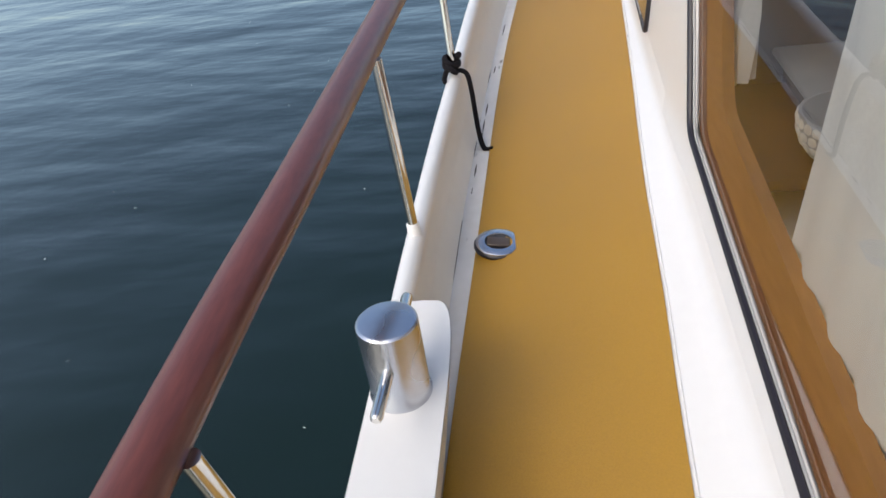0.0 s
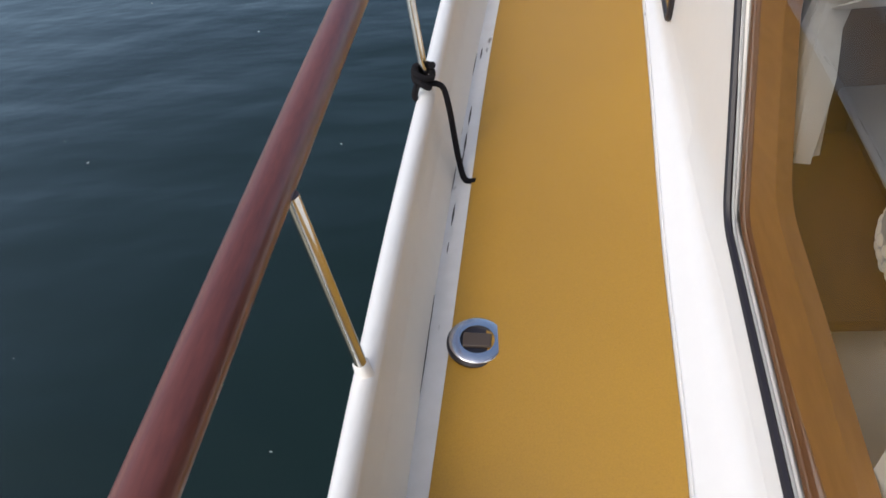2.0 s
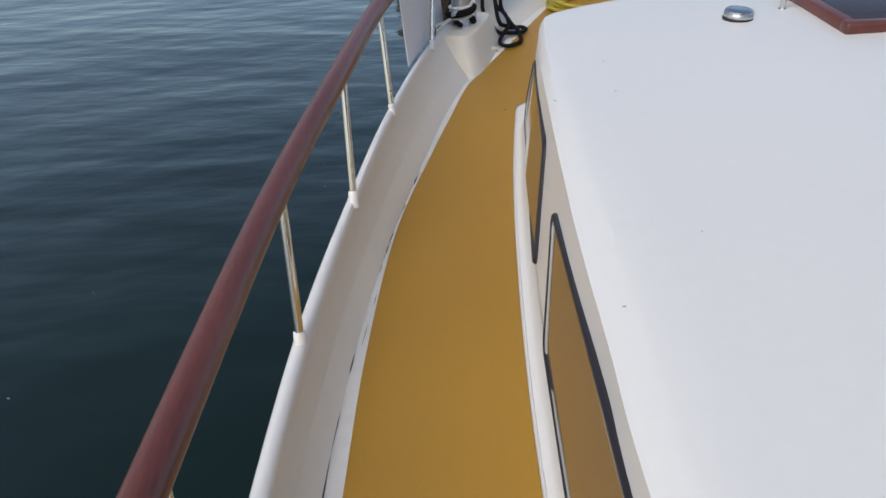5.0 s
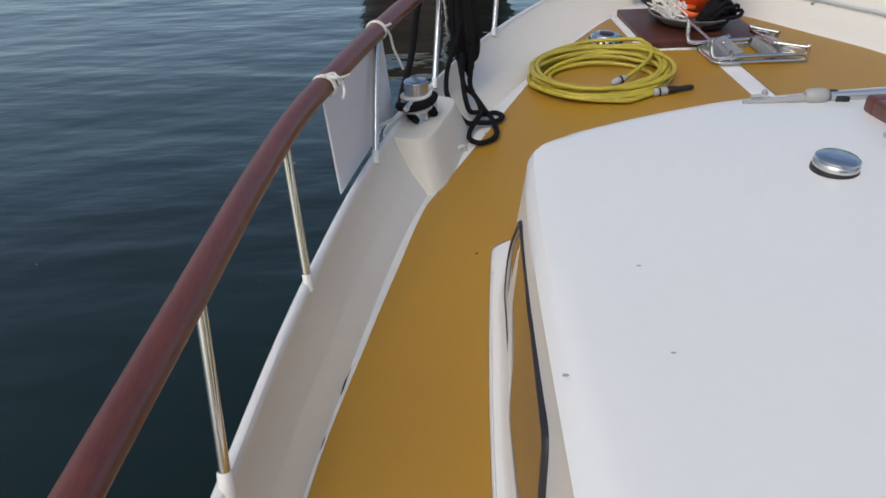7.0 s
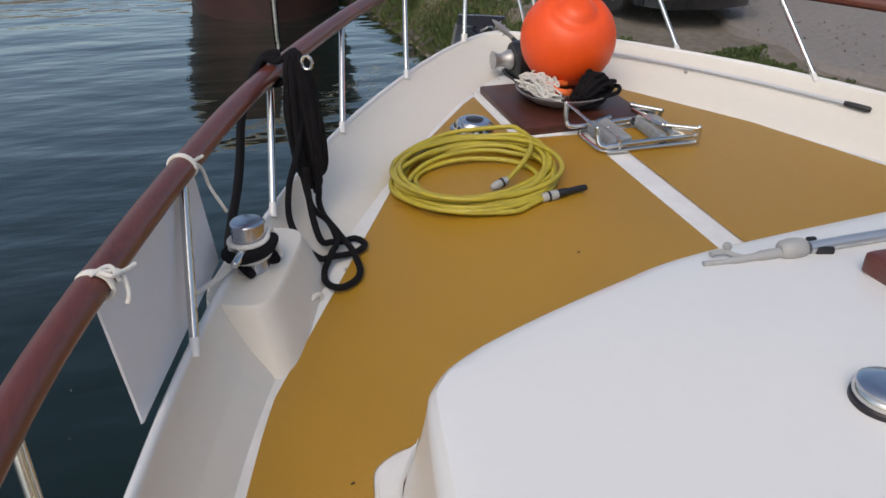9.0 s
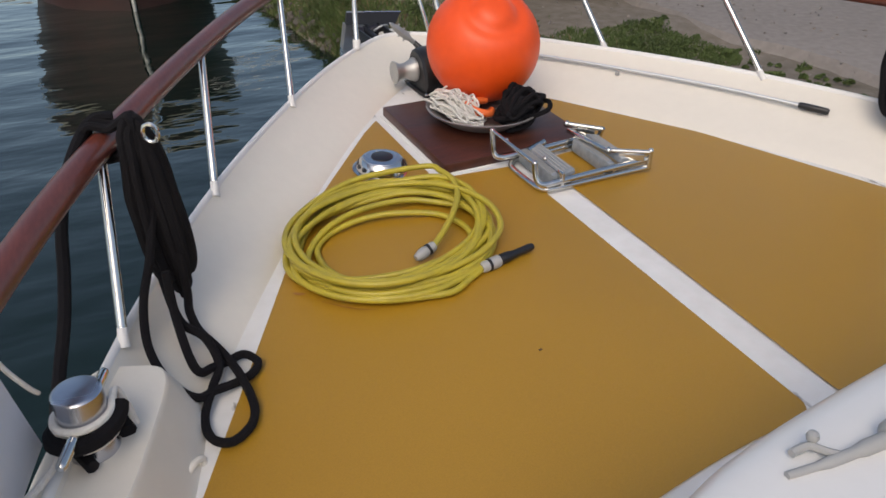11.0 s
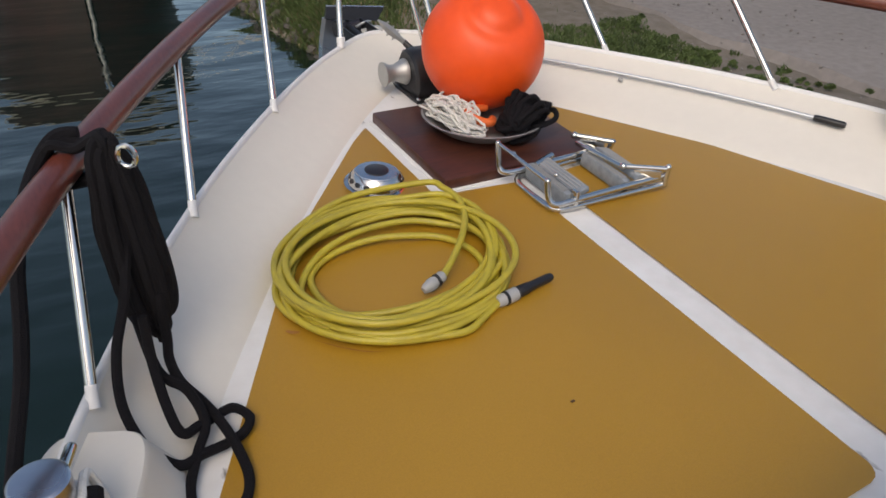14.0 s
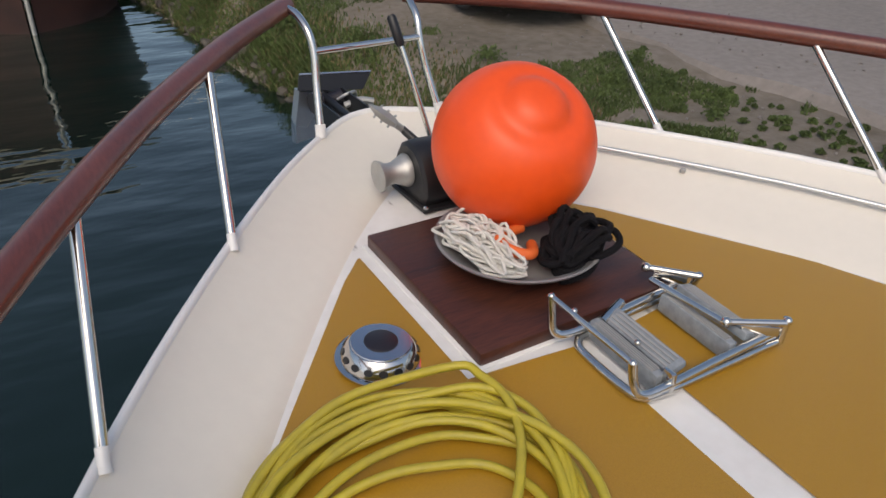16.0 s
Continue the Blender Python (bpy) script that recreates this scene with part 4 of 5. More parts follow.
def bundle(name, label, line, spread, radius, turns, material, seed, category="rope"):
    """A loose heap of one rope: bights laid along a line, one over another."""
    rnd = random.Random(seed)
    way = [Vector(p) for p in line]
    pts = []
    for k in range(turns):
        f = rnd.uniform(0.25, 0.75)
        seg = min(int(f * (len(way) - 1)), len(way) - 2)
        mid = way[seg].lerp(way[seg + 1], f * (len(way) - 1) - seg)
        d = (way[-1] - way[0]).normalized()
        d = (d + Vector((rnd.uniform(-0.35, 0.35), rnd.uniform(-0.35, 0.35), 0))).normalized()
        side = Vector((d.y, -d.x, 0)).normalized()
        long, wide = spread[0] * rnd.uniform(0.5, 1.0), spread[1] * rnd.uniform(0.25, 1.0)
        lift = spread[2] * (k / turns) + rnd.uniform(-0.006, 0.006)
        mid = mid + side * rnd.uniform(-0.5, 0.5) * spread[1]
        for j in range(8):
            a = j * math.tau / 8
            q = mid + d * long * math.cos(a) + side * wide * math.sin(a)
            pts.append(q + Vector((0, 0, lift * (1 - 0.45 * abs(math.cos(a))) + 0.007 * math.sin(a * 2 + k))) + Vector((rnd.uniform(-1, 1), rnd.uniform(-1, 1), rnd.uniform(-0.5, 0.5))) * 0.011)
    return thing(name, (0, 0, 0), label, category, bm=tube(bme(), spline(pts, 4), radius, 7), material=material)


bundle("white_rope", "heap of thin white twisted rope in the dish", [(-0.10, 7.42, HT + 0.070), (-0.115, 7.31, HT + 0.052), (-0.090, 7.20, HT + 0.040), (-0.025, 7.115, HT + 0.036)], (0.070, 0.050, 0.060), 0.0042, 74, CORD, 3)
bundle("black_rope", "heap of thick black rope in the dish", [(0.02, 7.13, HT + 0.025), (0.10, 7.125, HT + 0.036), (0.18, 7.19, HT + 0.050)], (0.078, 0.062, 0.105), 0.0095, 30, ROPE, 8)

# folded boarding ladder
ladder = thing("boarding_ladder", (0.15, 6.81, deck_z(0.15, 6.8)), "folded stainless steel boarding ladder with ribbed grey treads", "ladder")
LZ = deck_z(0.15, 6.81) + 0.018
z0, z1 = LZ - 0.006, LZ + 0.022
wpart("lower_frame", tube(bme(), spline([(0.36, 6.70, z0), (0.15, 6.702, z0), (-0.02, 6.704, z0), (-0.055, 6.715, z0), (-0.069, 6.75, z0), (-0.069, 6.88, z0), (-0.056, 6.918, z0 + 0.004), (-0.02, 6.93, z0 + 0.008), (0.12, 6.94, z0 + 0.010), (0.285, 6.948, z0 + 0.012)], 6), 0.0105, 12), STEEL, ladder)
for pts in ([(0.345, 6.705, z1), (0.15, 6.70, z1), (-0.005, 6.694, z1), (-0.055, 6.697, z1 - 0.004), (-0.078, 6.703, z1), (-0.086, 6.712, z1 + 0.014), (-0.087, 6.722, z1 + 0.04), (-0.087, 6.728, z1 + 0.066)], [(0.30, 6.952, z1), (0.12, 6.94, z1), (-0.02, 6.93, z1), (-0.075, 6.932, z1 - 0.002), (-0.102, 6.938, z1 + 0.002), (-0.112, 6.948, z1 + 0.018), (-0.112, 6.955, z1 + 0.05), (-0.110, 6.965, z1 + 0.092)]):
    wpart("hooked_rail", tube(bme(), spline(pts, 6), 0.0100, 12), STEEL, ladder, "bent stainless hooked rail")
for x, lift, tip, w, tall in ((-0.012, -0.010, 0, 0.026, 0.050), (0.040, 0.022, -14, 0.052, 0.020), (0.205, -0.010, 4, 0.026, 0.048), (0.268, 0.020, 14, 0.050, 0.022)):
    bm = bme()
    block(bm, (w, 0.212, tall), pose(x, 6.82, LZ + lift, 2, tip, 0), 0.005, 2)
    tread = wpart("tread", bm, TREAD, ladder, "pale grey ribbed plastic tread")
    for k in range(4):
        bm = bme()
        block(bm, (w * 0.09, 0.18, 0.003), pose(x, 6.82, LZ + lift, 2, tip, 0) @ pose((k - 1.5) * w * 0.22, 0, tall - 0.0005), 0)
        part("rib", bm, GREY, tread)
top_far, top_near = (-0.110, 6.965, z1 + 0.090), (-0.087, 6.728, z1 + 0.064)
for a, b, r in ((top_far, top_near, 0.0065), ((0.002, 6.913, LZ + 0.036), (0.088, 6.945, LZ + 0.040), 0.0115), ((0.221, 7.005, LZ + 0.062), (0.315, 6.915, LZ + 0.058), 0.0085), ((0.221, 6.754, LZ + 0.060), (0.340, 6.688, LZ + 0.056), 0.0085), ((0.205, 6.97, LZ + 0.052), (0.221, 6.754, LZ + 0.056), 0.0085), ((0.352, 6.696, z0), (0.352, 6.694, LZ + 0.062), 0.0095), ((0.315, 6.945, z0), (0.318, 6.92, LZ + 0.060), 0.0095)):
    wpart("strut", tube(bme(), [a, b], r, 10), STEEL, ladder)
for x, y in ((0.262, 6.972), (0.285, 6.722)):
    bm = bme()
    block(bm, (0.085, 0.005, 0.024), pose(x, y - 0.012, LZ + 0.030, 0, 0, -36), 0.002)
    wpart("hinge_plate", bm, STEEL, ladder)
for p, r in (((0.221, 7.005, LZ + 0.062), 0.013), ((0.221, 6.754, LZ + 0.060), 0.013), ((-0.080, 6.92, LZ + 0.090), 0.008), ((0.0, 6.80, LZ + 0.055), 0.008), (top_near, 0.010), (top_far, 0.009), ((0.346, 6.688, LZ + 0.060), 0.011)):
    bm = bme()
    bmesh.ops.create_icosphere(bm, subdivisions=2, radius=r, matrix=Matrix.Translation(p))
    wpart("joint", bm, STEEL, ladder)
bm = bme()
block(bm, (0.012, 0.030, 0.046), pose(-0.002, 6.700, LZ + 0.006), 0.003)
wpart("clamp", bm, STEEL, ladder)

# long pole stowed along the starboard bulwark
pole = thing("deck_brush_pole", (1.2, 6.74, 0.33), "thin aluminium pole with a black grip clipped to the bulwark", "pole")
def on_face(u, s=0.31, off=0.014):
    r = rim_section(u, 1)
    p, n = r[7].lerp(r[-1], s), (r[-1] - r[7])
    return p + Vector((-abs(n.z), -0.3 * abs(n.z), n.length)).normalized() * off


wpart("shaft", tube(bme(), [on_face(9.74 + 0.17 * k) for k in range(14)], 0.0070, 10), ALU, pole)
wpart("grip", tube(bme(), [on_face(u) for u in (9.60, 9.615, 9.75, 9.77)], [0.009, 0.013, 0.0125, 0.010], 12), BLACK, pole, "black rubber grip")
bm = bme()
block(bm, (0.018, 0.012, 0.016), Matrix.Translation(on_face(10.85, 0.38, 0.004)) @ pose(0, 0, -0.006, 0, 0, -56), 0.004)
wpart("clip", bm, GREY, pole, "grey clip")

# anchor windlass at the bow
wl = thing("anchor_windlass", (0, 7.7, deck_z(0, 7.7)), "black anchor windlass with a cast drum and a hand lever", "windlass")
WZ = deck_z(0.0, 7.7)
bm = bme()
rows = []
for x, k in ((-0.075, 0.0), (-0.078, 0.62), (-0.068, 0.90), (-0.045, 0.99), (0.0, 1.0), (0.040, 0.99), (0.060, 0.90), (0.068, 0.62), (0.066, 0.0)):
    rows.append([Vector((0.004 + x * 0.86, 7.70 + y * (0.55 + 0.45 * k), WZ + 0.092 + (z - 0.092) * (0.55 + 0.45 * k))) for y, z in ((-0.085, 0.004), (-0.105, 0.045), (-0.098, 0.095), (-0.072, 0.145), (-0.030, 0.175), (0.020, 0.180), (0.062, 0.160), (0.090, 0.115), (0.100, 0.055), (0.092, 0.004))])
vs = sheet(bm, rows, close=True)
bm.faces.new(vs[0])
bm.faces.new(vs[-1])
wpart("housing", bm, BLACK, wl)
bm = bme()
block(bm, (0.155, 0.225, 0.014), pose(0.004, 7.70, WZ), 0.004)
wpart("base_plate", bm, BLACK, wl)
for x, y in ((-0.062, 7.598), (0.070, 7.598), (-0.062, 7.802)):
    wpart("bolt", lathe(bme(), [(0.0, 0), (0.009, 0), (0.009, 0.006), (0.005, 0.009), (0, 0.010)], 8, pose(x, y, WZ + 0.013)), STEEL, wl, "bright bolt head")
wpart("clutch_knob", lathe(bme(), [(0.0, 0), (0.026, 0), (0.028, 0.008), (0.024, 0.020), (0, 0.024)], 20, pose(0.050, 7.715, WZ + 0.092, 0, 90, 0)), GALV, wl, "dull clutch knob")
bm = bme()
lathe(bm, [(0.0, 0), (0.052, 0), (0.053, 0.006), (0.046, 0.022), (0.034, 0.052), (0.035, 0.078), (0.047, 0.097), (0.049, 0.105), (0.042, 0.108), (0.018, 0.106), (0, 0.102)], 32, pose(-0.062, 7.715, WZ + 0.088, 0, -90, 0) @ Matrix.Diagonal((0.95, 0.95, 0.90, 1)))
wpart("drum", bm, GALV, wl, "dull cast aluminium rope drum")
wpart("lever", tube(bme(), [(0.07, 7.78, WZ + 0.10), (0.045, 7.83, WZ + 0.24), (0.010, 7.895, WZ + 0.42)], 0.0085, 10), STEEL, wl, "stainless hand lever")
wpart("lever_grip", tube(bme(), [(0.013, 7.889, WZ + 0.40), (0.011, 7.892, WZ + 0.41), (-0.003, 7.917, WZ + 0.48), (-0.004, 7.92, WZ + 0.485)], [0.010, 0.0145, 0.0145, 0.010], 12), BLACK, wl, "black lever grip")
wpart("stopper_arm", tube(bme(), [(0.03, 7.76, WZ + 0.10), (0.022, 7.80, WZ + 0.125), (-0.004, 7.835, WZ + 0.155), (-0.010, 7.84, WZ + 0.165)], [0.017, 0.014, 0.012, 0.010], 10), BLACK, wl, "black stopper arm")
bm = bme()
a, b = Vector((-0.006, 7.838, WZ + 0.158)), Vector((-0.112, 7.85, WZ + 0.252))
w = Vector((0.62, 0, 0.70)).normalized()
rows = []
for k in range(15):
    f = k / 14
    half = 0.0165 * math.sin(math.pi * min(1.0, 0.10 + 0.86 * f)) ** 0.8
    mid = a.lerp(b, 0.10 + 0.92 * f)
    up = (b - a).cross(w).normalized()
    rows.append([mid - w * half, mid + up * 0.010, mid + w * half, mid - up * 0.008])
vs = sheet(bm, rows, close=True)
bm.faces.new(vs[0])
bm.faces.new(vs[-1])
tube(bm, [a, a.lerp(b, 0.25)], 0.0105, 8)
for k in range(3):
    mid = a.lerp(b, 0.34 + 0.2 * k)
    tube(bm, [mid - w * 0.022 + up * 0.004, mid + up * 0.013, mid + w * 0.022 + up * 0.004], 0.004, 6)
wpart("chain_claw", bm, GALV, wl, "galvanised chain claw")

# stem-head fitting and anchor outside the bow
anchor = thing("bow_anchor", (0, 8.3, 0.36), "black and bright metal anchor stowed in the bow roller", "anchor")
bm = bme()
for x in (-0.065, 0.065):
    prism(bm, [(x, 8.06, 0.33), (x, 8.46, 0.33), (x, 8.50, 0.36), (x, 8.46, 0.40), (x, 8.06, 0.40)], (0.006, 0, 0))
wpart("roller_cheek", bm, BLACK, anchor, "black roller cheeks", smooth=False)
wpart("roller", lathe(bme(), [(0.0, -0.06), (0.035, -0.06), (0.022, 0), (0.035, 0.06), (0, 0.06)], 20, pose(0, 8.46, 0.36, 0, 90, 0)), RUBBER, anchor)
bm = bme()
prism(bm, [(-0.071, 8.52, 0.448), (0.217, 8.52, 0.418), (0.167, 8.49, 0.367), (-0.090, 8.49, 0.402)], (0, 0.02, -0.004))
wpart("top_plate", bm, BLACK, anchor, "black top plate with a bright edge", smooth=False)
wpart("plate_edge", tube(bme(), [(-0.072, 8.525, 0.451), (0.218, 8.525, 0.421)], 0.004, 6), BRUSHED, anchor, "bright worn edge")
bm = bme()
prism(bm, [(-0.090, 8.49, 0.398), (0.008, 8.49, 0.384), (-0.011, 8.47, 0.226), (-0.124, 8.47, 0.206), (-0.116, 8.48, 0.284)], (0, 0.05, 0))
fluke = wpart("fluke", bm, BRUSHED, anchor, "bright metal fluke", smooth=False)
bm = bme()
prism(bm, [(0.016, 8.47, 0.384), (0.060, 8.47, 0.372), (0.036, 8.45, 0.255), (-0.004, 8.45, 0.230)], (0, 0.05, 0))
wpart("side_cheek", bm, BLACK, anchor, "black side cheek", smooth=False)
for pts, r in (([(0.03, 8.42, 0.372), (0.06, 8.40, 0.395), (0.10, 8.42, 0.390), (0.115, 8.44, 0.362)], 0.006), ([(0.05, 8.40, 0.352), (0.10, 8.38, 0.372), (0.15, 8.36, 0.365)], 0.013)):
    wpart("shackle", tube(bme(), spline(pts, 5), r, 8), GALV, anchor, "dull galvanised shackle")
wpart("shank", tube(bme(), [(0.0, 8.1, 0.36), (0.0, 8.45, 0.37), (0.02, 8.60, 0.36)], 0.016, 10), BLACK, anchor)

# pad eye at the foot of the bulwark
bm = bme()
tube(bm, spline([(-1.305, 6.08, 0.196), (-1.305, 6.08, 0.222), (-1.285, 6.10, 0.232), (-1.265, 6.12, 0.222), (-1.265, 6.12, 0.200)], 5), 0.008, 8)
block(bm, (0.045, 0.03, 0.006), pose(-1.285, 6.10, 0.197, 0, 0, 45), 0.002)
thing("deck_eye", (0, 0, 0), "small cream painted deck eye beside the bulwark", "deck eye", bm=bm, material=CREAM)


# ---- black mooring ropes hung on the rail ----
def hung_coil(rail, top, low, along, inward, widths, count, longer, seed, label, group, eye, round_hank):
    """A mooring rope made up into an oval hank, hitched to the rail, with a bright thimble."""
    rnd = random.Random(seed)
    top, low, w, n, rail = (Vector(v) for v in (top, low, along, inward, rail))
    w, n = w.normalized(), n.normalized()
    c = thing("mooring_rope", (0, 0, 0), label, "rope", group)
    mid, axis = (top + low) / 2, (top - low) / 2
    for k in range(count):
        f = (k + 0.5) / count
        turn = radians(360 * ((k * 0.618) % 1)) if round_hank else rnd.uniform(-0.35, 0.35)
        side = w * math.cos(turn) + n * math.sin(turn)
        wide = widths[1] * (0.12 + 0.88 * ((k * 0.382) % 1))
        deep = n * (rnd.uniform(-0.022, 0.026) if not round_hank else rnd.uniform(-0.008, 0.008))
        drop = longer[k] if k < len(longer) else rnd.uniform(0.86, 1.02)
        rise = rnd.uniform(0.90, 1.02)
        loop = []
        for j in range(18):
            t = j * math.tau / 18
            v = math.cos(t)
            taper = widths[0] / widths[1] + (1 - widths[0] / widths[1]) * min(1.0, (1.15 - v) / 1.3)
            x = math.copysign(abs(math.sin(t)) ** 0.6, math.sin(t)) * wide * taper
            end = axis * v * (rise if v > 0 else 1 + (drop - 1) * 2 if drop > 1.02 else drop)
            loop.append(mid + end + side * x + deep + side * rnd.uniform(-0.004, 0.004))
        part("bight", tube(bme(), spline(loop, 3, closed=True), 0.0102, 7, closed=True), ROPE, c)
    for k in range(2):
        g = w * (0.026 * k - 0.012)
        r = 0.040
        hitch = [top - axis * 0.20 + g, top + g * 0.6 + Vector((0, 0, 0.006)), rail + g + n * r * 0.7 + Vector((0, 0, r * 0.9)), rail + g - n * r * 0.5 + Vector((0, 0, r)), rail + g - n * r * 1.05 - Vector((0, 0, 0.006)), rail + g - n * r * 0.4 - Vector((0, 0, r)), rail + g + n * r * 0.7 - Vector((0, 0, r * 0.85)), top - axis * 0.32 + g]
        part("hitch", tube(bme(), spline(hitch, 5), 0.0102, 7), ROPE, c, "rope hitch round the handrail")
    e = Vector(eye)
    across = Vector((w.y, -w.x, 0)) if round_hank else w
    ring = [e + across * 0.016 * math.cos(a) + Vector((0, 0, 0.020 * math.sin(a))) for a in (j * math.tau / 20 for j in range(20))]
    part("thimble", tube(bme(), ring, 0.0048, 8, closed=True), STEEL, c, "bright steel thimble")
    return c


port_coil = hung_coil((-1.300, 6.640, 0.740), (-1.236, 6.560, 0.812), (-1.210, 6.530, 0.405), (0.46, 0.885, 0), (0.885, -0.46, 0), (0.038, 0.055), 24, (1.10, 1.06), 5, "black mooring rope in a hank hung over the handrail", "mooring ropes", (-1.206, 6.500, 0.797), True)
star_coil = hung_coil((1.492, 6.630, 0.742), (1.418, 6.596, 0.805), (1.290, 6.475, 0.395), (-0.41, 0.91, 0), (-0.91, -0.41, 0), (0.068, 0.086), 21, (1.14, 1.11), 9, "black mooring rope in a hank hung over the handrail", "mooring ropes", (1.376, 6.575, 0.765), False)


def loose(points, radius, parent, per=7):
    return wpart("tail", tube(bme(), spline(points, per), radius, 8), ROPE, parent)


dz = lambda x, y, h=0.013: (x, y, deck_z(x, y) + 0.004 + h)
loose([(-1.235, 6.52, 0.62), (-1.265, 6.47, 0.52), (-1.300, 6.425, 0.44), (-1.314, 6.369, 0.366), (-1.300, 6.303, 0.322), (-1.274, 6.275, 0.288), (-1.238, 6.267, 0.258), (-1.20, 6.285, 0.25), dz(-1.148, 6.30, 0.014), dz(-1.109, 6.312), dz(-1.088, 6.345), dz(-1.112, 6.388), dz(-1.156, 6.376, 0.018), (-1.190, 6.345, 0.268), (-1.222, 6.320, 0.285), (-1.236, 6.35, 0.315), (-1.242, 6.43, 0.38), (-1.24, 6.46, 0.48)], 0.0105, port_coil)
loose([(-1.20, 6.50, 0.50), (-1.202, 6.49, 0.39), (-1.207, 6.475, 0.350), (-1.198, 6.434, 0.318), (-1.169, 6.404, 0.280), (-1.150, 6.37, 0.258), dz(-1.138, 6.30, 0.030), dz(-1.130, 6.24, 0.014), dz(-1.134, 6.19), dz(-1.155, 6.15), dz(-1.20, 6.13), dz(-1.235, 6.16, 0.014), dz(-1.238, 6.225, 0.014), (-1.205, 6.29, 0.255), (-1.175, 6.35, 0.268), (-1.19, 6.41, 0.31), (-1.235, 6.44, 0.355), (-1.25, 6.50, 0.46)], 0.0105, port_coil)
loose([(-1.268, 6.66, 0.788), (-1.310, 6.665, 0.785), (-1.352, 6.63, 0.750), (-1.390, 6.56, 0.70), (-1.418, 6.48, 0.635), (-1.435, 6.40, 0.56), (-1.455, 6.34, 0.49), (-1.485, 6.26, 0.42), (-1.50, 6.19, 0.388), (-1.49, 6.13, 0.378), (-1.45, 6.03, 0.376)], 0.0130, port_coil)
loose([(1.27, 6.44, 0.46), (1.27, 6.42, 0.40), (1.26, 6.39, 0.355), (1.242, 6.342, 0.313), (1.228, 6.295, 0.300), (1.240, 6.255, 0.306), (1.276, 6.224, 0.345), (1.327, 6.212, 0.392), (1.370, 6.20, 0.412), (1.43, 6.15, 0.385), (1.50, 6.06, 0.385), (1.58, 5.98, 0.39)], 0.0095, star_coil)
loose([(1.46, 6.56, 0.68), (1.488, 6.468, 0.534), (1.515, 6.41, 0.455), (1.54, 6.33, 0.42), (1.58, 6.18, 0.408), (1.62, 6.0, 0.40)], 0.0095, star_coil)

# white board tied outside the rail
board = thing("white_board", (-1.68, 5.8, 0.40), "plain white plastic board tied outside the railing", "board")
bm = bme()
prism(bm, [(-1.705, 5.54, 0.355), (-1.53, 6.13, 0.375), (-1.56, 6.08, 0.70), (-1.728, 5.51, 0.675)], (-0.005, -0.002, 0))
wpart("sheet", bm, BOARD, board, smooth=False)


def lashing(p, along, tails, name="cord_lashing"):
    """Turns of thin cord round the rail with hanging ends."""
    p, d = Vector(p), Vector(along).normalized()
    side = d.cross(Vector((0, 0, 1))).normalized()
    pts = []
    for k in range(25):
        a = k * math.tau / 12
        pts.append(p + d * (0.010 * k / 24) + side * 0.0325 * math.cos(a) + Vector((0, 0, 0.029 * math.sin(a))))
    bm = bme()
    tube(bm, spline(pts, 2), 0.0048, 7)
    for t in tails:
        tube(bm, spline([p + Vector(q) for q in t], 5), 0.0042, 7)
    thing(name, (0, 0, 0), "white cord tied round the handrail", "cord", "cord lashings", bm=bm, material=CORD)


lashing((-1.575, 5.985, 0.717), (0.36, 0.93, 0), [[(0.030, 0, 0.01), (0.045, 0.02, -0.02), (0.055, 0.03, -0.07), (0.075, 0.035, -0.12), (0.085, 0.05, -0.15)], [(0.03, 0.005, 0.012), (0.05, 0.03, 0.012)], [(-0.03, -0.01, 0), (-0.06, -0.06, -0.03), (-0.07, -0.10, -0.07)]])
lashing((-1.722, 5.50, 0.708), (0.28, 0.96, 0), [[(0.02, 0, 0.028), (0.045, 0.01, 0.02), (0.055, -0.01, -0.01), (0.05, -0.02, -0.03)], [(0.015, 0, 0.030), (0.035, -0.02, 0.03), (0.05, 0.005, 0.022), (0.07, 0.03, 0.02)], [(0.0, -0.01, 0.031), (0.03, 0.012, 0.032), (0.045, -0.012, 0.012)]])

# ---- inside the saloon ----
def curtain(name, rows, label):
    bm = bme()
    sheet(bm, rows)
    return thing(name, (0, 0, 0), label, "curtain", "saloon curtains", bm=bm, material=CURTAIN)


rows = []
for k in range(13):
    f = k / 12
    zz = 0.27 + (1.30 - 0.27) * f
    rows.append([Vector((wall(0, zz, -0.075).x + 0.007 * math.sin(j * 0.9 + 2 * f), 1.16 + 0.09 * f - 0.02 * j, zz + (0.006 * math.cos(j * 1.6) if k == 0 else 0))) for j in range(80)])
curtain("net_curtain", rows, "white pleated net curtain with a scalloped hem")
rows = []
for k in range(25):
    f = k / 24
    zz = 1.20 - 0.84 * f
    mid = float(np.interp(f, (0, 0.5, 0.72, 1), (1.22, 1.68, 1.855, 1.79)))
    half = float(np.interp(f, (0, 0.4, 0.62, 0.72, 0.84, 1), (0.19, 0.16, 0.105, 0.034, 0.068, 0.074)))
    rows.append([Vector((wall(0, zz, -0.11).x + (0.3 * half + 0.004) * math.sin(j * 1.15 + f * 3), mid + half * (j - 12) / 12, zz)) for j in range(25)])
curtain("tied_curtain", rows, "white curtain gathered by a tie beside the windscreen")
bm = bme()
block(bm, (0.75, 0.50, 0.03), pose(-0.98, 1.70, 0.222), 0.006)
thing("dashboard_shelf", (0, 0, 0), "dark wooden shelf under the windscreen", "shelf", bm=bm, material=DARKWOOD)
bm = bme()
block(bm, (0.55, 0.62, 0.42), pose(-1.02, 0.95, -0.36), 0.04, 3)
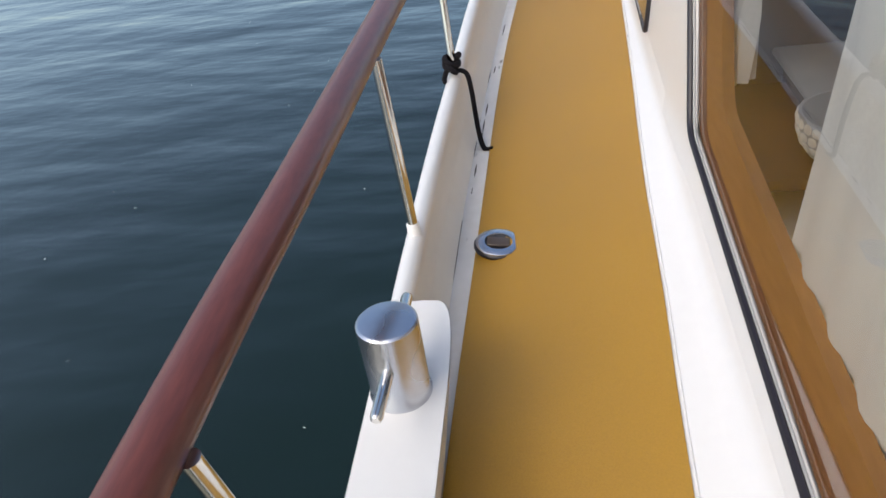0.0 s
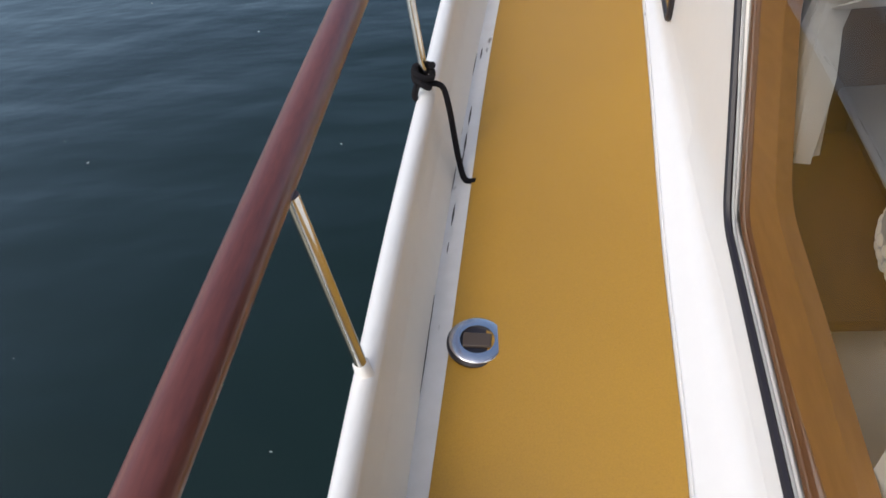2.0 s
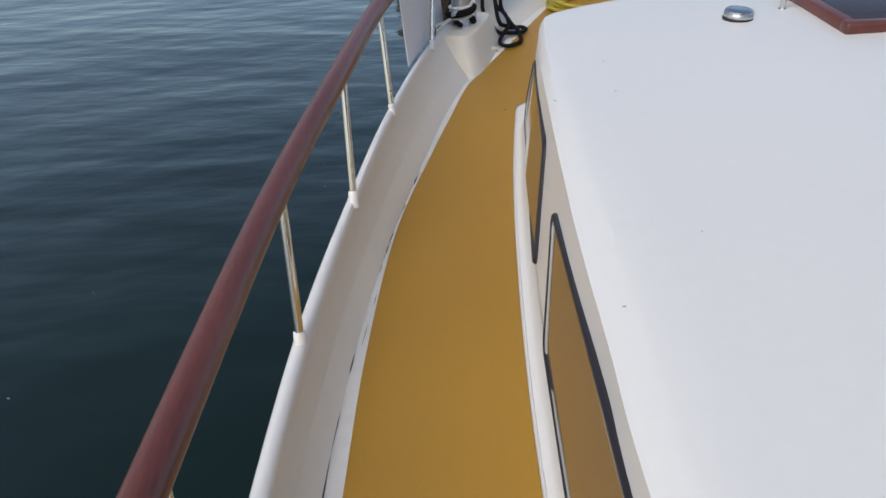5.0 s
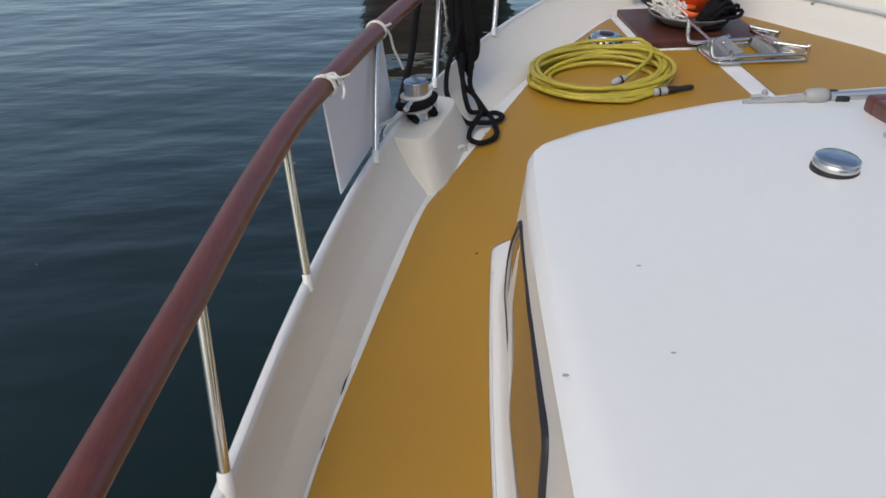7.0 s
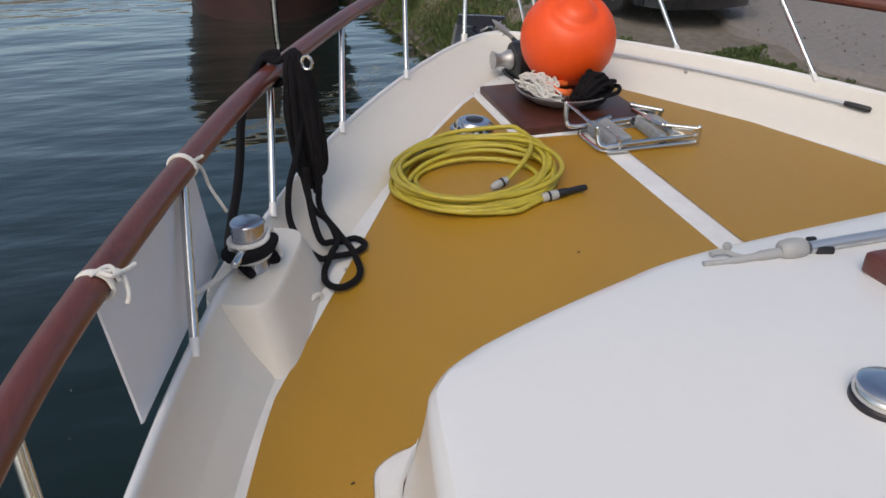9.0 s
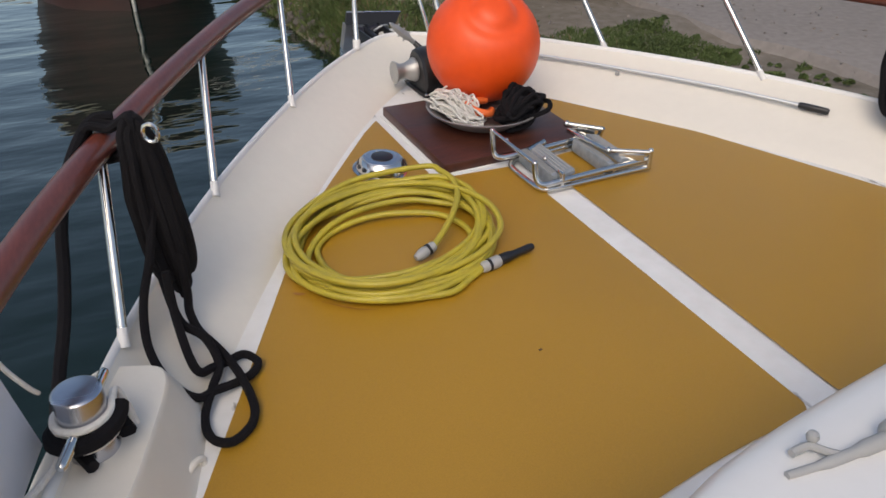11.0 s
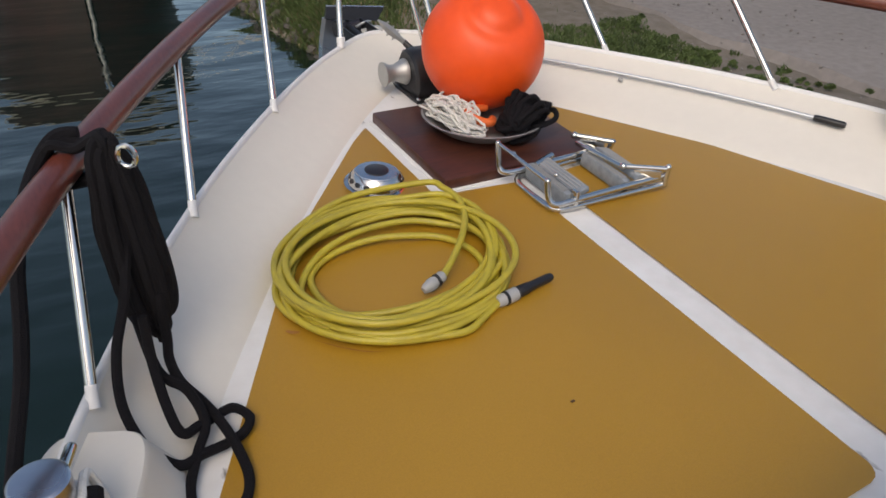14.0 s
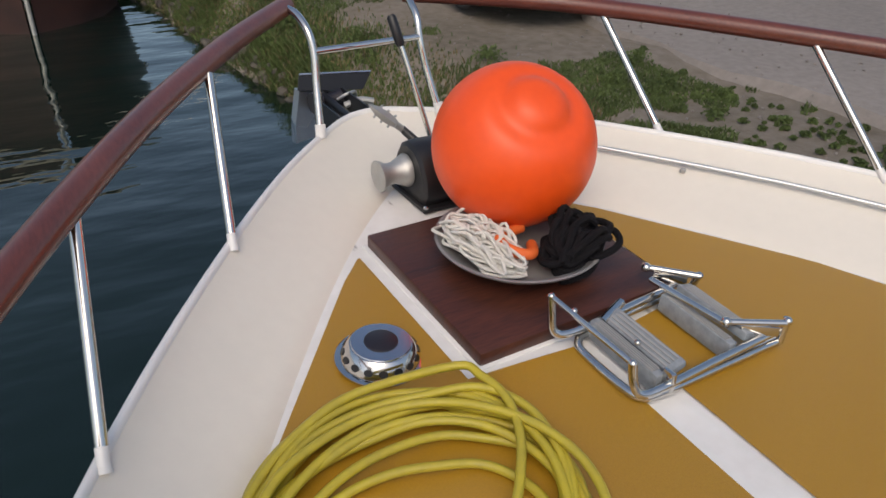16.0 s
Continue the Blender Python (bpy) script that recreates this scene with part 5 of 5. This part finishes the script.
thing("bench_seat", (0, 0, 0), "dark brown saloon bench", "bench", bm=bm, material=DARKWOOD)
bm = bme()
lathe(bm, [(0, 0), (0.05, 0.0), (0.085, 0.02), (0.095, 0.06), (0.08, 0.105), (0.045, 0.13), (0, 0.135)], 24, pose(-1.20, 1.14, 0.055))
thing("cushion", (0, 0, 0), "round beige cushion on the bench", "cushion", bm=bm, material=CURTAIN)
bowl = thing("mosaic_bowl", pose(-1.150, 1.512, 0.253) @ Matrix.Scale(0.92, 4), "round bowl covered with pastel pebble mosaic", "bowl")
curve = [(0.055, 0.0), (0.085, 0.022), (0.108, 0.046), (0.122, 0.072), (0.128, 0.100), (0.129, 0.126)]
part("body", lathe(bme(), [(0, 0)] + curve + [(0.121, 0.128), (0.10, 0.05), (0.06, 0.02), (0, 0.015)], 32), FROST, bowl)
bm = bme()
bmesh.ops.create_icosphere(bm, subdivisions=2, radius=1.0)
for v in bm.verts:
    for i in (1, 2):
        v.co[i] = math.copysign(abs(v.co[i]) ** 0.75, v.co[i])
pebble = finish("pebble", bm, PEBBLE)
rnd = random.Random(2)
for (r0, z0), (r1, z1) in zip(curve, curve[1:]):
    rr, zz = (r0 + r1) / 2, (z0 + z1) / 2
    lean = math.degrees(math.atan2(r1 - r0, z1 - z0))
    count = int(rr * math.tau / 0.0275)
    for k in range(count):
        a = (k + rnd.uniform(-0.12, 0.12) + z0 * 40) * math.tau / count
        ob = new("pebble", pebble)
        ob.parent = bowl
        ob.matrix_basis = pose(rr * math.cos(a), rr * math.sin(a), zz, 0, 0, math.degrees(a)) @ pose(0, 0, 0, 0, lean, rnd.uniform(-4, 4)) @ Matrix.Diagonal((0.006, 0.0118 * rnd.uniform(0.85, 1.08), 0.0122 * rnd.uniform(0.85, 1.05), 1))
bm = bme()
bmesh.ops.create_icosphere(bm, subdivisions=3, radius=1.0, matrix=pose(-1.165, 1.455, 0.381, 12, 8, 30) @ Matrix.Diagonal((0.034, 0.066, 0.024, 1)))
thing("pale_shell", (0, 0, 0), "smooth pale cream shell lying on the bowl", "shell", "shells on the bowl", bm=bm, material=CURTAIN)
bm = bme()
bmesh.ops.create_icosphere(bm, subdivisions=3, radius=1.0, matrix=pose(-1.130, 1.425, 0.369, 8, -6, 24) @ Matrix.Diagonal((0.032, 0.060, 0.022, 1)))
thing("pale_shell", (0, 0, 0), "smooth pale green-white shell lying on the bowl", "shell", "shells on the bowl", bm=bm, material=CURTAIN)
dash = thing("dashboard", (-0.60, 1.82, 0.19), "grey topped dashboard under the windscreen", "dashboard")
bm = bme()
block(bm, (1.10, 0.34, 0.26), pose(-0.62, 1.81, 0.05), 0.01)
wpart("body", bm, DARKWOOD, dash, "dark wooden body")
bm = bme()
block(bm, (1.16, 0.38, 0.022), pose(-0.62, 1.81, 0.312), 0.008, 3)
wpart("top", bm, FROST, dash, "grey vinyl top")

# specks drifting on the water
rnd = random.Random(11)
bm = bme()
for _ in range(22):
    x, y, s = rnd.uniform(-5, -2.3), rnd.uniform(0.5, 9), rnd.uniform(0.004, 0.010)
    a = rnd.uniform(0, 6.28)
    c, d = s * math.cos(a), s * math.sin(a)
    sheet(bm, [[(x - c, y - d, WATER_Z + 0.004), (x + d * 0.4, y - c * 0.4, WATER_Z + 0.005)], [(x - d * 0.4, y + c * 0.4, WATER_Z + 0.005), (x + c, y + d, WATER_Z + 0.004)]])
thing("drifting_petals", (0, 0, 0), "pale specks of blossom drifting on the water", "petals", kind="stuff", bm=bm, material=CORD)

# small marks on the deck
def scuff(pts, width, material, label):
    bm = bme()
    rows = []
    line = spline(pts, 5)
    for k, p in enumerate(line):
        q = (line[min(k + 1, len(line) - 1)] - line[max(k - 1, 0)]).normalized()
        w = Vector((q.y, -q.x, 0)) * width * math.sin(math.pi * (k + 0.4) / (len(line) - 0.2))
        rows.append([p - w, p + w])
    sheet(bm, rows)
    thing("scuff_mark", (0, 0, 0), label, "scuff", kind="stuff", bm=bm, material=material)


scuff([dz(-0.935, 6.575, 0.001), dz(-0.92, 6.56, 0.001), dz(-0.905, 6.553, 0.001)], 0.006, TEAK, "small dark scuff on the ochre deck")
scuff([dz(-0.89, 6.515, 0.001), dz(-0.84, 6.455, 0.001), dz(-0.79, 6.41, 0.001), dz(-0.755, 6.393, 0.001)], 0.0020, TEAK, "thin curved scuff on the ochre deck")
rnd = random.Random(17)
bm = bme()
for k in range(36):
    u = 1.9 + 5.2 * rnd.random()
    length, width, off = rnd.uniform(0.04, 0.16), rnd.uniform(0.0008, 0.0026), rnd.choice((0.003, 0.005, 0.020))
    rows = []
    for j in range(5):
        fx, fy = RIM(u + length * 1.1 * (j - 2) / 4)[3:]
        w = width * math.sin(math.pi * (j + 0.3) / 4.6)
        x = -fx + off
        rows.append([(x - w, fy, deck_z(x, fy) + 0.0012), (x + w, fy, deck_z(x, fy) + 0.0012)])
    sheet(bm, rows)
thing("grime_streaks", (0, 0, 0), "dark grime streaks along the foot of the bulwark", "stains", kind="stuff", bm=bm, material=STONE)
bm = bme()
for x, y, a in ((-1.307, 5.415, 20), (-0.473, 6.064, 10)):
    block(bm, (0.010, 0.006, 0.003), pose(x, y, deck_z(x, y) + 0.003, 0, 0, a), 0.001, 1)
thing("dead_leaf_bits", (0, 0, 0), "dark crumbs of dead leaf on the deck", "leaf bits", kind="stuff", bm=bm, material=DARKWOOD)


bm = bme()
rnd = random.Random(5)
for x, y in ((-1.14, 4.35), (-1.31, 4.33), (-1.12, 4.59), (-1.15, 3.63), (-1.35, 3.43)):
    q = rnd.uniform(0.0025, 0.006)
    z = roof_z(x, y) + 0.0012
    ring = [bm.verts.new((x + q * rnd.uniform(0.6, 1.2) * math.cos(j * math.tau / 9), y + q * 0.7 * rnd.uniform(0.6, 1.2) * math.sin(j * math.tau / 9), z)) for j in range(9)]
    bm.faces.new(ring)
thing("roof_smudges", (0, 0, 0), "small grey smudges on the white cabin roof", "stains", kind="stuff", bm=bm, material=GREY)


# ---- the bank: stones, grass, weeds ----
rnd = random.Random(21)
bm = bme()
for _ in range(420):
    y = rnd.uniform(3, 19)
    x = shore_x(y) + rnd.uniform(-0.08, 0.20)
    s = rnd.uniform(0.03, 0.085)
    m = pose(x, y, land_z(x, y) + s * 0.2, rnd.uniform(0, 360), rnd.uniform(0, 360), 0) @ Matrix.Diagonal((s, s * rnd.uniform(0.6, 1), s * rnd.uniform(0.5, 0.8), 1))
    made = bmesh.ops.create_icosphere(bm, subdivisions=1, radius=1.0)["verts"]
    for v in made:
        v.co *= 1 + 0.25 * noise.noise(v.co * 1.3 + Vector((x * 5, y * 5, 0)))
    bmesh.ops.transform(bm, matrix=m, verts=made)
thing("bank_stones", (0, 0, 0), "rough grey stones along the water's edge", "stones", kind="stuff", bm=bm, material=STONE, smooth=False)


rnd = random.Random(77)
bm = bme()
for _ in range(420):
    y = rnd.uniform(6.4, 12.5)
    x = rnd.uniform(2.3, 5.4)
    z = LAND_Z + 0.06 if x > road_edge(y) else land_z(x, y)
    q = rnd.uniform(0.006, 0.020)
    made = bmesh.ops.create_icosphere(bm, subdivisions=1, radius=1.0)["verts"]
    bmesh.ops.transform(bm, matrix=pose(x, y, z + q * 0.2, rnd.uniform(0, 360), 0, rnd.uniform(0, 360)) @ Matrix.Diagonal((q, q * 0.8, q * 0.6, 1)), verts=made)
thing("gravel", (0, 0, 0), "loose pale gravel stones along the road's edge", "gravel", kind="stuff", bm=bm, material=ASPHALT, smooth=False)


def blades(name, label, material, count, where, height, lean, seed, width=0.010):
    r = random.Random(seed)
    verts, faces = [], []
    for _ in range(count):
        p = where(r)
        if p is None:
            continue
        x, y, h = p
        h *= r.uniform(*height)
        z = land_z(x, y)
        a, b = r.uniform(0, math.tau), r.uniform(0, math.tau)
        w = width * r.uniform(0.6, 1.3)
        c, s = math.cos(a) * w, math.sin(a) * w
        lx, ly = math.cos(b) * h * lean * r.uniform(0.3, 1), math.sin(b) * h * lean * r.uniform(0.3, 1)
        i = len(verts)
        verts += [(x - c, y - s, z - 0.02), (x + c, y + s, z - 0.02), (x + c * 0.8 + lx * 0.4, y + s * 0.8 + ly * 0.4, z + h * 0.6), (x - c * 0.8 + lx * 0.4, y - s * 0.8 + ly * 0.4, z + h * 0.6), (x + lx, y + ly, z + h)]
        faces += [(i, i + 1, i + 2, i + 3), (i + 3, i + 2, i + 4)]
    me = bpy.data.meshes.new(name)
    me.from_pydata(verts, [], faces)
    me.materials.append(material)
    return tagged(new(name, me), label, "grass", kind="stuff")


def density(x, y):
    return noise.noise((x * 1.1, y * 1.1, 0.3)) + 0.5 * noise.noise((x * 3.3, y * 3.3, 5))


def hanging(r):
    y = r.uniform(9.0, 20)
    x = shore_x(y) + r.uniform(0.05, 0.34)
    return (x, y, 1.0 + 0.6 * density(x, y)) if density(x, y) > -0.28 else None


def lawn(r):
    y = r.uniform(7.5, 20)
    x = r.uniform(shore_x(y) + 0.12, 4.1 + max(0, y - 11.5) * 0.8)
    d = density(x, y)
    k = (x - 3.3) * 0.9
    if (y > 10.75 and x > 2.55 + 0.3 * d) or (y > 10.6 and d < -0.04 - 0.10 * (x < 2.2)) or x > road_edge(y) + 0.05 or d < -0.34 + max(0, k) or (y < 9.6 and d < 0.05 + (9.6 - y) * 0.15):
        return None
    return x, y, 1.0 + d


def tufts(r):
    y = r.uniform(9.5, 20)
    x = shore_x(y) + abs(r.gauss(0.10, 0.35))
    return x, y, 1.0 + density(x, y) * 0.8


def verge(r):
    y = r.uniform(-4, 13)
    far = float(np.interp(y, (-40, 8, 10.7, 12, 14, 30), (12, 11.2, 9.9, 8.3, 7.6, 7.0)))
    x = far + r.uniform(0.05, 4)
    return x, y, 1.0


blades("grass", "green grass on the bank", LEAF, 150000, lawn, (0.012, 0.036), 1.1, 31, 0.006)
blades("grass", "straw-coloured grass overhanging the bank", STRAW, 7000, tufts, (0.03, 0.09), 0.9, 32, 0.007)
blades("grass", "long green grass overhanging the bank", LEAF, 26000, tufts, (0.03, 0.08), 0.9, 33, 0.007)
blades("grass", "dark matted grass hanging over the bank's edge", LEAF, 12000, hanging, (0.05, 0.13), 1.2, 35, 0.006)
blades("grass", "dry grass along the far side of the road", STRAW, 14000, verge, (0.05, 0.18), 0.9, 34, 0.012)


r = random.Random(50)
verts, faces = [], []
clumps = [(3.55, 10.35, 0.15), (3.40, 9.85, 0.13), (3.05, 10.1, 0.12), (3.62, 9.5, 0.09), (3.55, 8.9, 0.07), (3.35, 7.98, 0.12), (3.2, 9.2, 0.10), (2.5, 11.0, 0.16), (1.9, 12.2, 0.18), (1.6, 13.2, 0.24), (1.45, 11.9, 0.16), (3.95, 7.5, 0.10)]
for _ in range(100):
    y = r.uniform(7.2, 10.6)
    x = 3.50 + 0.06 * (y - 9) + r.gauss(0, 0.17)
    clumps.append((x, y, r.uniform(0.012, 0.042)))
for _ in range(60):
    y = r.uniform(7.0, 9.2)
    clumps.append((r.uniform(2.5, 4.1), y, r.uniform(0.012, 0.045)))
for x, y, size in clumps:
    for _ in range(int(2600 * size) + 8):
        a, e, d = r.uniform(0, math.tau), r.uniform(0.05, 1.4), size * r.uniform(0.3, 1.0)
        p = Vector((x + d * math.cos(a) * math.cos(e), y + d * math.sin(a) * math.cos(e), max(land_z(x, y), LAND_Z + 0.05 if x > road_edge(y) else -9) + 0.01 + d * 0.75 * math.sin(e)))
        s = r.uniform(0.009, 0.019)
        t = Vector((r.uniform(-1, 1), r.uniform(-1, 1), r.uniform(0, 1))).normalized()
        q = t.cross(Vector((r.uniform(-1, 1), r.uniform(-1, 1), 0.2))).normalized()
        i = len(verts)
        verts += [p - t * s, p + q * s * 0.5, p + t * s, p - q * s * 0.5]
        faces.append((i, i + 1, i + 2, i + 3))
me = bpy.data.meshes.new("weeds")
me.from_pydata(verts, [], faces)
me.materials.append(LEAF)
tagged(new("weeds", me), "leafy green weed clumps at the road's edge", "weeds", kind="stuff")

# thin mast of a marker stake on the bank
bm = bme()
tube(bm, [(3.1, 13.6, land_z(3.1, 13.6) - 0.1), (3.1, 13.6, 0.9)], 0.012, 8)
thing("marker_stake", (0, 0, 0), "thin yellow stake standing in the grass", "stake", bm=bm, material=HOSE)

# ---- the barge moored ahead ----
barge = thing("barge", (-0.6, 16.0, WATER_Z), "rust-brown steel barge moored ahead along the bank", "barge")
stations = [(0.0, 0.05), (0.2, 0.55), (0.5, 0.95), (1.0, 1.22), (2.0, 1.36), (6.0, 1.40), (14.0, 1.42)]
bm = bme()
rows = []
for d, w in stations:
    rows.append([Vector((-0.55 + s * w * k + 0.02 * d, 15.75 + d - rake, WATER_Z + h)) for s, k, h, rake in ((-1, 1.05, 1.5, 0.30), (-1, 1.0, 1.0, 0.2), (-1, 0.92, 0.4, 0.05), (-1, 0.85, -0.3, 0), (1, 0.85, -0.3, 0), (1, 0.92, 0.4, 0.05), (1, 1.0, 1.0, 0.2), (1, 1.05, 1.5, 0.30))])
sheet(bm, rows)
wpart("hull", bm, RUST, barge)
bm = bme()
sheet(bm, [[Vector((-0.55 + s * (w * 1.05 + 0.03) + 0.02 * d, 15.75 + d - 0.37 - 0.02, WATER_Z + h)) for h in (1.44, 1.55)] for s, (d, w) in [(-1, q) for q in stations[::-1]] + [(1, q) for q in stations]])
wpart("rubbing_band", bm, BUFF, barge, "cream painted band")
wpart("stem_bar", tube(bme(), [(-0.55, 15.70, WATER_Z - 0.2), (-0.55, 15.66, WATER_Z + 0.5), (-0.55, 15.42, WATER_Z + 1.55)], 0.026, 8), GALV, barge, "pale worn stem bar")
bm = bme()
block(bm, (1.8, 4.0, 0.9), pose(-0.45, 20.5, WATER_Z + 1.4), 0.08)
wpart("deckhouse", bm, RUST, barge, "dark brown deckhouse")
for k in range(3):
    bm = bme()
    block(bm, (0.46, 0.03, 0.30), pose(-1.02 + 0.57 * k, 18.49, WATER_Z + 1.78), 0.01)
    frame_part = wpart("window", bm, BUFF, barge, "pale framed deckhouse window")
    bm = bme()
    block(bm, (0.36, 0.02, 0.20), pose(-1.02 + 0.57 * k, 18.475, WATER_Z + 1.83), 0)
    part("pane", bm, SMOKE, frame_part, "dark glass")
bm = bme()
block(bm, (2.6, 9.0, 0.06), pose(-0.4, 22, WATER_Z + 1.35), 0)
wpart("deck", bm, RUST, barge)
for pts in ([(-0.2, 15.9, 0.30), (0.3, 15.4, -0.15), (0.8, 15.0, -0.62), (1.35, 14.8, -0.72)], [(0.5, 16.6, 0.32), (0.9, 15.9, 0.0), (1.3, 15.2, -0.55), (1.6, 14.9, -0.65)]):
    bm = bme()
    tube(bm, spline(pts, 6), 0.014, 7)
    thing("mooring_line", (0, 0, 0), "slack pale mooring line from the barge to the bank", "rope", "barge mooring lines", bm=bm, material=CORD)


# ---- the parked car ----
def wheel(parent, x, y, z, out):
    r = 0.31
    t = wpart("wheel", lathe(bme(), [(0.20, -0.09), (0.285, -0.10), (r - 0.005, -0.085), (r, -0.06), (r, 0.06), (r - 0.005, 0.085), (0.285, 0.10), (0.20, 0.09)], 36, pose(x, y, z + r, 0, 90, 0)), TYRE, parent, "black tyre on an alloy rim")
    part("rim", lathe(bme(), [(0.20, -0.05), (0.205, 0.075), (0.19, 0.078), (0.175, 0.05), (0.0, 0.04)], 36, pose(x, y, z + r, 0, 90 * out, 0)), ALU, t, "silver alloy rim")
    for k in range(10):
        a = k * math.tau / 10
        bm = bme()
        block(bm, (0.020, 0.034, 0.16), pose(x + out * 0.085, y, z + r) @ pose(0, 0, 0, math.degrees(a), 0, 0) @ pose(0, 0, 0.02), 0.005, 1)
        part("spoke", bm, ALU, t)


CZ, CX = LAND_Z + 0.05, 3.83
car = thing("parked_car", (4.0, 13.25, CZ), "black estate car parked on the edge of the road", "car")
prof = [(0.0, 0.30), (-0.03, 0.45), (0.02, 0.62), (0.12, 0.72), (0.95, 0.88), (1.55, 1.38), (3.6, 1.44), (4.2, 1.0), (4.32, 0.7), (4.3, 0.32), (0.0, 0.17)]
bm = bme()
rows = []
for x, k in ((-0.80, 0.0), (-0.86, 0.03), (-0.86, 0.06), (-0.74, 0.07), (-0.55, 0.075), (0, 0.08), (0.55, 0.075), (0.74, 0.07), (0.86, 0.06), (0.86, 0.03), (0.80, 0.0)):
    rows.append([Vector((CX + 0.85 * x * (1.0 if h < 0.9 else 0.80), 11.55 + d - (0.06 if d < 1 else 0) * (1 - abs(x)) * 1.5 + (0.42 * (abs(x) / 0.86) ** 5 if d < 0.5 else 0), CZ + h)) for d, h in prof])
vs = sheet(bm, rows, close=True)
bm.faces.new(vs[0])
bm.faces.new(vs[-1])
wpart("body", bm, CARPAINT, car, "black paintwork", angle=50)
bm = bme()
for s in (-1, 1):
    prism(bm, [(CX + s * 0.615, 11.55 + d, CZ + h) for d, h in ((1.25, 0.95), (1.65, 1.33), (3.4, 1.37), (3.9, 1.0))], (s * 0.01, 0, 0))
wpart("side_window", bm, SMOKE, car, "dark side glass", smooth=False)
for y in (12.38, 14.95):
    for s in (-1, 1):
        wheel(car, CX + s * 0.665, y, CZ, s)
bm = bme()
block(bm, (0.52, 0.012, 0.11), pose(CX, 11.40, CZ + 0.36), 0.004)
plate = wpart("number_plate", bm, BOARD, car, "white number plate with plain dark bars")
bm = bme()
for k in range(3):
    block(bm, (0.09, 0.004, 0.05), pose(CX - 0.14 + k * 0.14, 11.393, CZ + 0.39), 0)
part("bar", bm, BLACK, plate)
for s in (-1, 1):
    bm = bme()
    lathe(bm, [(0, 0), (0.09, 0), (0.085, 0.03), (0, 0.05)], 20, pose(CX + s * 0.52, 11.57, CZ + 0.60, 90, 0, 0))
    wpart("headlight", bm, STEEL, car, "clear headlight")
    bm = bme()
    lathe(bm, [(0, 0), (0.04, 0), (0.035, 0.015), (0, 0.02)], 16, pose(CX + s * 0.60, 11.54, CZ + 0.32, 90, 0, 0))
    wpart("fog_light", bm, STEEL, car, "small fog light")
